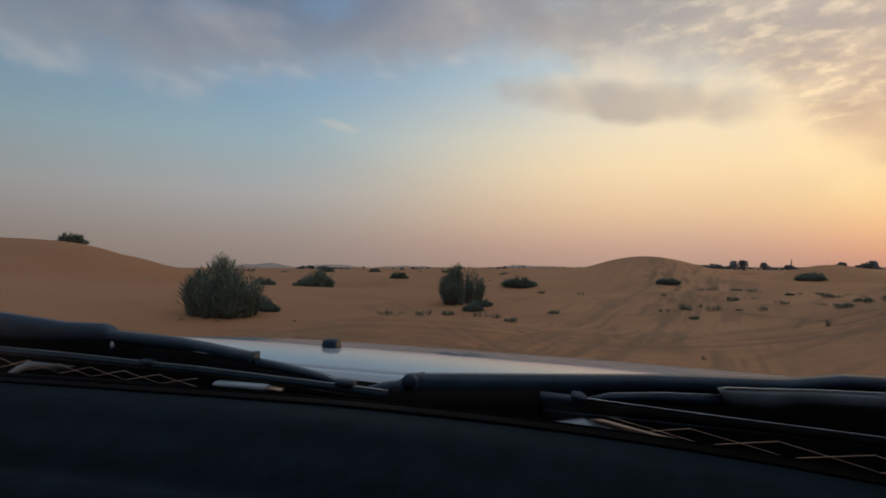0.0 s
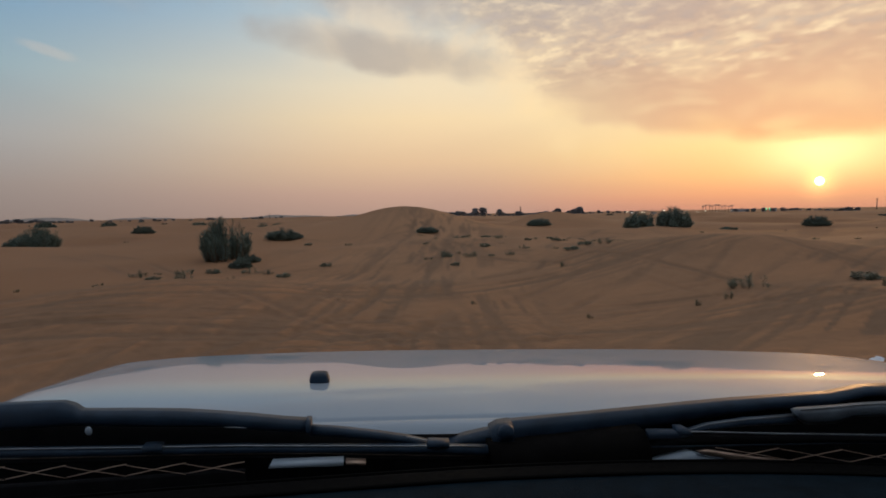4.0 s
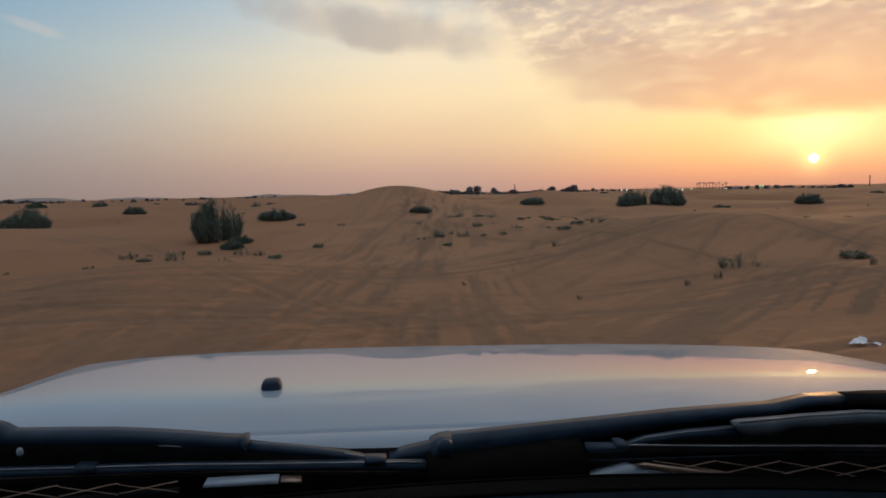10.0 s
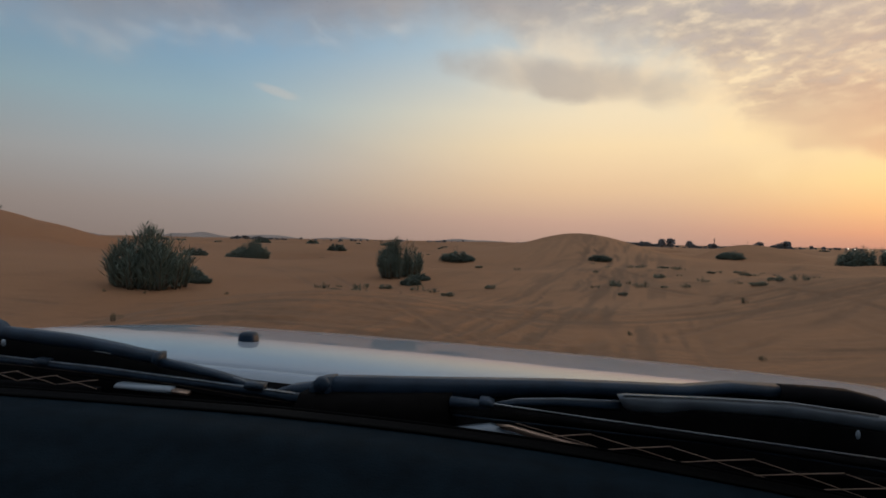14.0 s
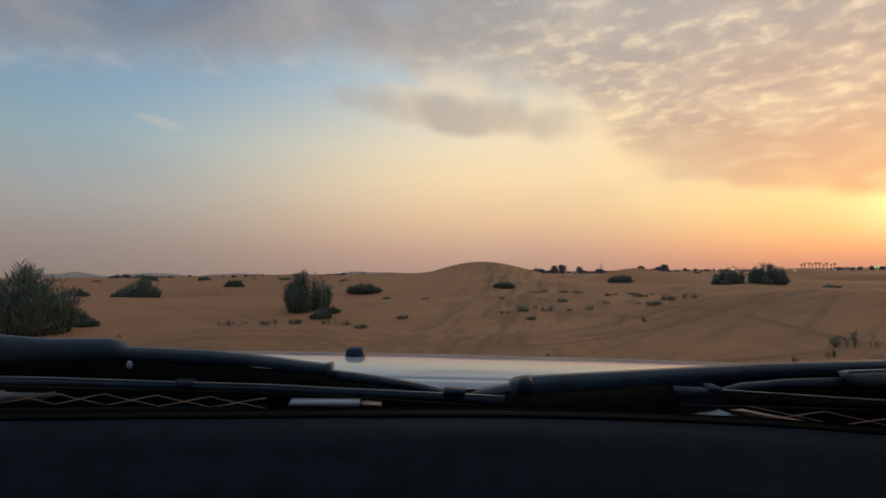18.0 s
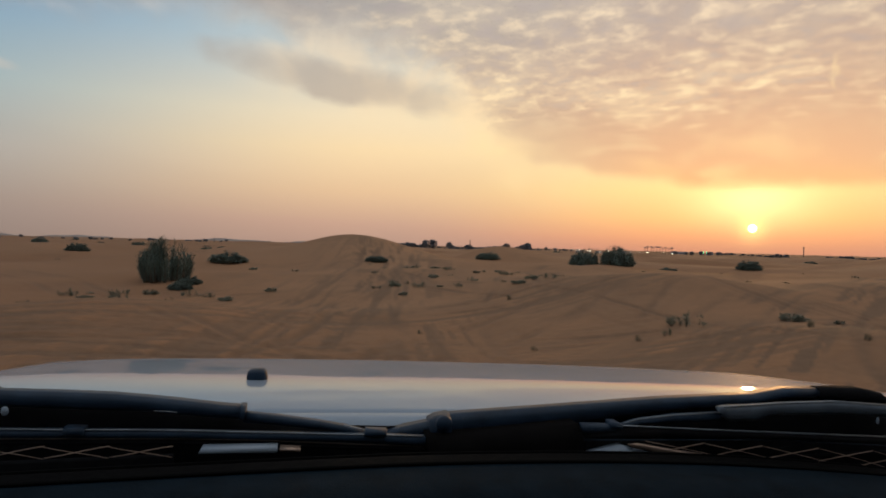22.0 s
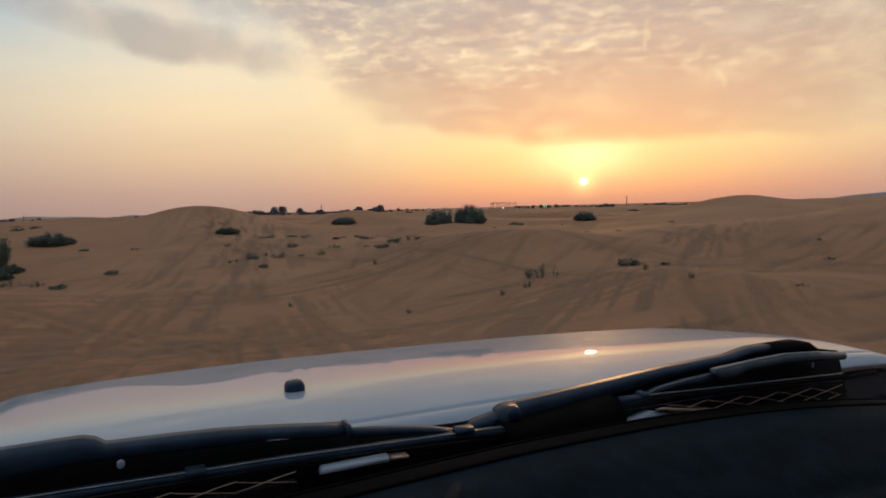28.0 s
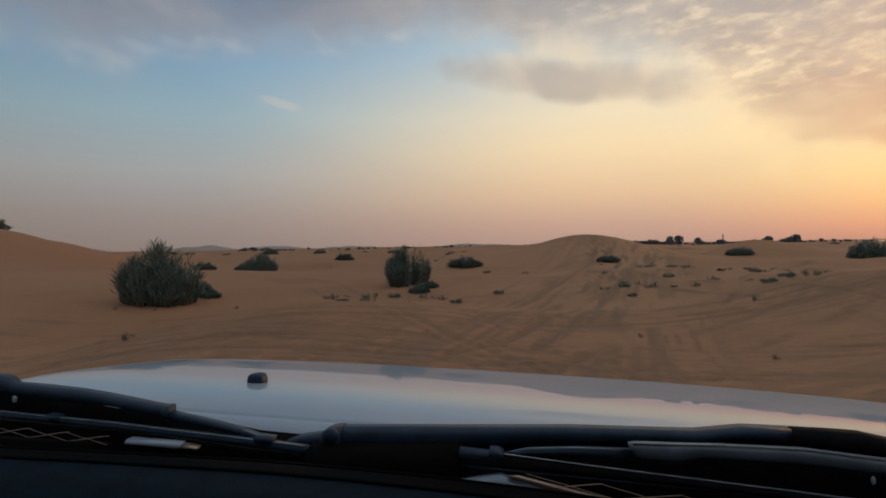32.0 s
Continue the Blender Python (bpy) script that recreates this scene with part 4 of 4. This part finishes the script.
    for sx in (-1, 1):
        for y in (1.48, -1.35):
            wheel = thing("wheel", "", "")
            wheel.parent = car
            x = MID + sx * 0.90
            bm = bmesh.new()
            for r, h in ((0.38, 0.24),):
                bmesh.ops.create_cone(bm, cap_ends=True, segments=36, radius1=r, radius2=r, depth=h, matrix=Matrix.Translation((x, y, 0.36)) @ Matrix.Rotation(radians(90), 4, "Y"))
            bmesh.ops.bevel(bm, geom=[e for e in bm.edges if len(e.link_faces) == 2 and e.calc_face_angle(0) > 1], offset=0.04, segments=3, affect="EDGES")
            part("tyre", bm, RUBBER, wheel)
            bm = bmesh.new()
            bmesh.ops.create_cone(bm, cap_ends=True, segments=24, radius1=0.22, radius2=0.20, depth=0.25, matrix=Matrix.Translation((x + sx * 0.01, y, 0.36)) @ Matrix.Rotation(radians(90 * sx), 4, "Y"))
            part("rim", bm, STEEL, wheel)
    for ob in car.children:
        ob.matrix_parent_inverse = inv
    return car


make_car()


# ---- desert plants ----
def shrub_meshes(seed, leaf, spread, height, stems, blades, blade_len, upright):
    """Stem and leaf meshes of one kind of shrub: thin woody limbs fan out of the root and carry narrow leaves."""
    rng = random.Random(seed)
    wood = bmesh.new()
    co, faces = [], []
    sprays = [(rng.uniform(0, 2 * math.pi), spread * math.sqrt(rng.random()), rng.uniform(0.62, 1.12)) for _ in range(max(4, stems // 7))]
    for n in range(stems):
        a, out, grown = rng.uniform(0, 2 * math.pi), spread * math.sqrt(rng.random()), 1.0
        if upright and n % 2:                             # half of the shoots stand together in sprays
            a, out, grown = sprays[n % len(sprays)]
            a, out = a + rng.gauss(0, 0.14), min(spread, max(0.0, out + rng.gauss(0, 0.07) * spread))
        tall = upright and rng.random() < 0.16            # bare shoots that stand out of the crown
        hgt = height * (rng.uniform(1.0, 1.16) if tall else rng.uniform(0.5, 1.05)) * grown * ((1 - 0.50 * (out / spread) ** 2) if upright else math.sqrt(max(0.03, 1 - (out / spread) ** 2)))
        tip = Vector((math.cos(a) * out, math.sin(a) * out, hgt))
        bend = Vector((tip.x * (0.92 if upright else 1.0), tip.y * (0.92 if upright else 1.0), hgt * 0.5))
        base = Vector((math.cos(a) * out * (0.84 if upright else 0.8), math.sin(a) * out * (0.84 if upright else 0.8), -0.08))
        pts = [base, base.lerp(bend, 0.6), bend, bend.lerp(tip, 0.55), tip]
        tube(wood, pts, [0.022 * height, 0.016 * height, 0.012 * height, 0.007 * height, 0.003 * height], 4)
        for _ in range(blades // 2 if tall else blades):
            t = rng.uniform(0.02, 1.0)
            k = min(int(t * 4), 3)
            p = pts[k].lerp(pts[k + 1], t * 4 - k)
            g = rng.uniform(0, 2 * math.pi)
            ln = blade_len * rng.uniform(0.5, 1.2)
            lift = rng.uniform(0.6, 2.6) if upright else rng.uniform(-0.1, 0.9)
            d = Vector((math.cos(g), math.sin(g), lift)).normalized() * ln
            side = d.cross(Vector((rng.uniform(-1, 1), rng.uniform(-1, 1), rng.uniform(-1, 1)))).normalized() * ln * (0.035 if upright else 0.11)
            p = p + Vector((rng.gauss(0, 1), rng.gauss(0, 1), rng.gauss(0, 0.6))) * spread * 0.05
            i = len(co)
            co += [p - side * 0.4, p + d * 0.5 - side, p + d, p + d * 0.5 + side]
            faces.append((i, i + 1, i + 2, i + 3))
    me = bpy.data.meshes.new("foliage")
    me.from_pydata(co, [], faces)
    me.materials.append(leaf)
    return wood, me


def make_shrub(label, category, group, *args):
    ob = thing("shrub", label, category, group=group)
    wood, me = shrub_meshes(*args)
    tagged(part("stems", wood, STEM, ob), kind="stuff")
    f = new("foliage", me)
    f.parent = ob
    tagged(f, kind="stuff")
    return ob


def plant(master, az, dist, size, tall=1.0, lift=0.0):
    rng = random.Random(int(az * 100) * 7919 + int(dist * 100))
    p = at_ground(az, dist, lift)
    s = Matrix.Diagonal((size, size, size * tall, 1))
    ob = copy_thing(master, Matrix.Translation(p) @ Matrix.Rotation(rng.uniform(0, 6.28), 4, "Z") @ s)
    return ob


def remove(ob):
    for o in (*ob.children_recursive, ob):
        bpy.data.objects.remove(o)


def make_plants():
    broom = [make_shrub("upright broom-like green desert bush on the sand", "bush", "large bushes", 20 + k, LEAF, 1.0, 1.5, 110, 120, 0.28, True) for k in range(2)]
    dome = [make_shrub("dark green rounded desert bush on the sand", "bush", "large bushes", 30 + k, LEAF, 1.0, 1.0, 90, 100, 0.15, False) for k in range(3)]
    tuft = [make_shrub("small grey-green scrub tuft in the sand", "scrub", "small scrub", 40 + k, GREY, 1.0, 0.8, 18, 40, 0.30, k != 2) for k in range(3)]
    dry = [make_shrub("dry yellowish grass tuft in the sand", "grass tuft", "dry tufts", 50 + k, DRY, 0.8, 1.0, 24, 16, 0.40, True) for k in range(2)]

    # bearing, distance, half-width
    for k, (a, d, s) in enumerate([(-13.5, 27, 1.05), (-27.5, 44, 1.15), (-35.5, 24, 1.5)]):
        plant(broom[k % 2], a, d, s, (1.0, 0.8, 0.9)[k])
    for k, (a, d, s) in enumerate([(-8.3, 40, 1.15), (25.1, 55, 1.3), (28.0, 54, 1.45), (-11.6, 25.5, 0.5), (-12.3, 24, 0.42), (-32.9, 26, 0.75), (-31.6, 25, 0.45), (-28.8, 43, 0.8), (-20, 58, 0.9), (-32.5, 42, 0.8), (5.2, 39, 0.72), (39, 66, 1.2),
                                   (45.4, 105, 1.7), (32.5, 62, 0.9), (-48, 75, 1.5), (-10, 96, 1.1), (16, 63, 1.2), (-15.5, 98, 1.3), (-27, 92, 1.2), (-2, 68, 1.2),
                                   (22.8, 90, 1.3), (49.5, 130, 1.6), (-55, 60, 1.0), (60, 48, 0.9), (8.5, 120, 1.4), (-34, 130, 1.6), (19, 150, 1.4), (-22.5, 140, 1.6)]):
        plant(dome[k % 3], a, d, s, 1.25 if k in (1, 2) else 0.62 + 0.3 * ((k * 37) % 10) / 10)
    plant(tuft[0], 34, 16, 0.5, 0.7)
    plant(tuft[2], 42, 18, 0.4, 0.7)
    rng = random.Random(5)
    for k in range(58):          # a scrubby patch on the low rise ahead, and the strip below the big bush
        a, d = (rng.uniform(5, 25), rng.uniform(22, 36)) if k < 40 else (rng.uniform(-24, -4), rng.uniform(17, 24))
        plant(tuft[k % 3], a, d, rng.uniform(0.15, 0.38), rng.uniform(0.5, 0.9))
    for k in range(28):          # thinly over the plain
        a, d = rng.uniform(-60, 70), rng.uniform(14, 85)
        plant(tuft[k % 3], a, d, rng.uniform(0.12, 0.3), rng.uniform(0.5, 0.8))
    for k in range(14):
        a, d = rng.uniform(-45, 60), rng.uniform(11, 28)
        plant(dry[k % 2], a, d, rng.uniform(0.08, 0.18), rng.uniform(0.8, 1.2))
    for k in range(30):          # specks of scrub towards the horizon
        plant(dome[k % 3], rng.uniform(-55, 65), rng.uniform(150, 420), rng.uniform(0.9, 1.9), rng.uniform(0.4, 0.7))
    for m in broom + dome + tuft + dry:
        remove(m)


make_plants()


def make_litter():
    """A crumpled scrap of white plastic left on the sand."""
    p = at_ground(43, 8.0)
    ob = thing("plastic_scrap", "flat crumpled white plastic scrap lying on the sand", "litter", p)
    ob.rotation_euler.z = 0.5

    def crumple(x, y):
        k = noise.noise((x * 14, y * 14, 0.3))
        return (x + 0.012 * k, y + 0.012 * noise.noise((x * 11, y * 17, 4.0)), 0.035 + 0.03 * k + 0.12 * max(0.0, y))
    bm = bmesh.new()
    sheet(bm, crumple, span(-0.15, 0.15, 14), span(0.0, 0.09, 5), (0, 0, -0.004))
    part("sheet", bm, PLASTIC, ob, smooth=False)
    bm = bmesh.new()
    sheet(bm, crumple, span(-0.055, 0.065, 6), span(-0.15, 0.001, 7), (0, 0, -0.004))
    part("flap", bm, PLASTIC, ob, smooth=False)


make_litter()


# ---- the far plain: tree lines, palms, masts, low buildings, hills ----
def make_far():
    rng = random.Random(9)

    def crown_tree(seed):
        ob = thing("tree", "dark leafy tree far off on the plain", "tree", group="far trees")
        r = random.Random(seed)
        bm = bmesh.new()
        tube(bm, [(0, 0, -0.5), (0.1, 0, 1.5), (0, 0.1, 3.2)], [0.35, 0.25, 0.12], 6)
        for k in range(4):
            a = k * 1.6 + r.random()
            tube(bm, [(0, 0, 1.6), (math.cos(a) * 1.0, math.sin(a) * 1.0, 2.8), (math.cos(a) * 1.7, math.sin(a) * 1.7, 3.6)], [0.14, 0.1, 0.04], 5)
        part("trunk", bm, STEM, ob)
        co, fs = [], []
        for _ in range(420):
            a, u = r.uniform(0, 6.28), r.random()
            rad = 2.4 * math.sqrt(r.random()) * (0.75 + 0.35 * math.sin(3 * a + seed))
            p = Vector((math.cos(a) * rad, math.sin(a) * rad, 2.5 + 2.2 * (u - 0.45) * math.sqrt(max(0.1, 1 - (rad / 3) ** 2)) * 1.75))
            d, s = (Vector((r.uniform(-1, 1), r.uniform(-1, 1), r.uniform(-1, 1))).normalized() * 0.55 for _ in range(2))
            i = len(co)
            co += [p - d, p + s * 0.7, p + d, p - s * 0.7]
            fs.append((i, i + 1, i + 2, i + 3))
        me = bpy.data.meshes.new("crown")
        me.from_pydata(co, [], fs)
        me.materials.append(HAZE_LEAF)
        c = new("crown", me)
        c.parent = ob
        return ob

    trees = [crown_tree(k) for k in range(3)]

    def far_tree(a, d, s, tall=1.0):
        copy_thing(trees[rng.randrange(3)], Matrix.Translation(at_ground(a, d)) @ Matrix.Rotation(rng.uniform(0, 6), 4, "Z") @ Matrix.Diagonal((s, s, s * tall, 1)))

    # bearings of the groves: from, to, how many, distance
    for a0, a1, n, d in ((-30, -25, 26, 950), (-15, -10, 24, 800), (-24, -15, 16, 1000), (3, 9.5, 40, 700), (14.2, 16.6, 16, 640), (16.6, 20.4, 26, 600), (-9, 2, 18, 1000),
                         (9.5, 14, 14, 800), (33, 36, 6, 900), (36.5, 42, 20, 850), (44, 48, 12, 700), (48, 54, 10, 820), (20, 25, 12, 1000)):
        for k in range(n):
            far_tree(a0 + (a1 - a0) * (k + rng.random()) / n, d * rng.uniform(0.95, 1.1), rng.uniform(0.75, 1.35), rng.uniform(0.7, 1.1))
    for a, s in ((10.0, 1.6), (10.7, 1.7), (12.3, 1.3), (17.8, 1.5), (19.8, 1.8), (19.3, 1.4)):
        far_tree(a, 600, s, 1.15)
    for t in trees:
        remove(t)

    # palms in a row
    palm = thing("palm", "tall slender palm silhouetted against the sunset", "palm", group="palm row")
    part("trunk", tube(bmesh.new(), [(0, 0, -0.5), (0.15, 0, 4), (0, 0, 8)], [0.40, 0.30, 0.26], 6), POLE, palm)
    bm = bmesh.new()
    for k in range(14):
        a = k * 2.4
        pts = [(math.cos(a) * r, math.sin(a) * r, 8 + z) for r, z in ((0, 0), (0.6, 0.7), (1.1, 0.4), (1.4, -0.9))]
        tube(bm, pts, [0.14, 0.34, 0.30, 0.06], 4, 0.5)
    part("crown", bm, HAZE_LEAF, palm)
    for k in range(10):
        s = rng.uniform(1.1, 1.4)
        copy_thing(palm, Matrix.Translation(at_ground(30.5 + k * 0.25 + rng.uniform(-0.06, 0.06), 900)) @ Matrix.Diagonal((s, s, s * rng.uniform(0.9, 1.05), 1)))
    for k in range(16):
        a = rng.uniform(24.5, 41)
        s = rng.uniform(0.4, 0.7)
        copy_thing(palm, Matrix.Translation(at_ground(a, 1000)) @ Matrix.Diagonal((s, s, s, 1)))
    remove(palm)

    # masts
    def mast(name, label, category, a, d, height, radius, lamp=False, lattice=False):
        p = at_ground(a, d)
        ob = thing(name, label, category, p)
        bm = bmesh.new()
        if lattice:
            w = radius
            for cx, cy in ((-w, -w), (w, -w), (w, w), (-w, w)):
                tube(bm, [(cx, cy, -1), (cx * 0.35, cy * 0.35, height)], 0.16, 4)
            z = 0.0
            while z < height - 2:
                k0, k1 = w * (1 - 0.65 * z / height), w * (1 - 0.65 * (z + 2) / height)
                tube(bm, [(-k0, -k0, z), (k1, -k1, z + 2)], 0.10, 4)
                tube(bm, [(k0, k0, z), (-k1, k1, z + 2)], 0.10, 4)
                z += 2
        else:
            tube(bm, [(0, 0, -1), (0, 0, height)], [radius, radius * 0.6], 8)
        part("mast", bm, POLE, ob)
        if lamp:
            part("lamp_head", box(bmesh.new(), (-0.9, -0.4, height), (0.9, 0.4, height + 0.7), 0.1), POLE, ob)
        return ob

    mast("lattice_tower", "slim dark lattice radio tower far off", "tower", 14.3, 900, 14.5, 0.9, lattice=True)
    for a, h in ((15.8, 9), (16.9, 12), (17.3, 10), (18.4, 8.5)):
        mast("pole", "thin dark pole far off among trees", "pole", a, 880, h, 0.16)
    mast("lamp_mast", "tall lone lamp mast on the plain", "lamp mast", 43.0, 620, 11.5, 0.5, lamp=True)
    mast("pole", "short dark post far off on the plain", "pole", -9.4, 500, 5.0, 0.22)

    # low buildings and their lamps
    for a, w, h, d in ((24.5, 7, 2.6, 950), (26.4, 9, 3.0, 960), (28.6, 8, 2.8, 960), (33.4, 26, 4.5, 1050), (35.9, 9, 5.2, 900), (37.6, 14, 3.2, 980), (41.0, 12, 3.0, 1000), (9.5, 16, 2.8, 950)):
        p = at_ground(a, d)
        b = thing("low_building", "low pale building far off on the plain", "building", p, "far buildings")
        b.rotation_euler.z = -radians(a)
        part("wall", box(bmesh.new(), (-w / 2, -3, -1), (w / 2, 3, h), 0.05), CONCRETE, b)
        part("roof", box(bmesh.new(), (-w / 2 - 0.3, -3.3, h), (w / 2 + 0.3, 3.3, h + 0.35), 0.05), POLE, b)
        for k in range(max(2, int(w / 4))):
            x = -w / 2 + w * (k + 0.5) / max(2, int(w / 4))
            part("window", box(bmesh.new(), (x - 0.6, -3.06, 0.8), (x + 0.6, -2.98, 2.0), 0.02), DASH, b)
    for k in range(17):
        a = 24.0 + 9.0 * (k + rng.random() * 0.8) / 17
        p = at_ground(a, 800)
        l = thing("yard_lamp", "bright lit yard lamp far off", "lamp", p, "yard lamps")
        h = rng.uniform(2.0, 4.2)
        part("post", tube(bmesh.new(), [(0, 0, -0.5), (0, 0, h)], 0.08, 6), POLE, l)
        bm = bmesh.new()
        bmesh.ops.create_icosphere(bm, subdivisions=2, radius=rng.uniform(0.2, 0.36), matrix=Matrix.Translation((0, 0, h + 0.25)))
        part("globe", bm, LAMP, l)
    for k in (0, 1):
        l = thing("green_lamp", "small lit green lamp post on the sand", "lamp", at_ground(35.4 + 0.25 * k, 250), "green lamps")
        part("post", tube(bmesh.new(), [(0, 0, -0.3), (0, 0, 0.7)], 0.05, 6), POLE, l)
        part("lens", tube(bmesh.new(), [(0, 0, 0.7), (0, 0, 1.5)], 0.13, 8), GREEN_LAMP, l)

    # hazy hills at the edge of the plain
    for a, w, h, d in ((-33, 260, 34, 3600), (-27, 330, 26, 3900), (-20, 280, 20, 4100), (-45, 420, 40, 3700), (0, 300, 22, 4300), (-8, 420, 20, 4300), (64, 420, 36, 3800)):
        x, y = d * math.sin(radians(a)), d * math.cos(radians(a))
        ob = thing("hill", "low bare hill on the hazy horizon", "hill", (x, y, -12), "far hills", kind="structure")
        ob.rotation_euler.z = -radians(a)
        bm = bmesh.new()
        sheet(bm, lambda u, v: (u * w, v * 150, (h + 12) * max(0, (1 - u * u)) ** 1.2 * (1 - v * v) * (0.75 + 0.35 * noise.noise((u * 2.5 + a, v, 0)))), span(-1, 1, 40), span(-1, 1, 8))
        part("slope", bm, STONE, ob)


make_far()
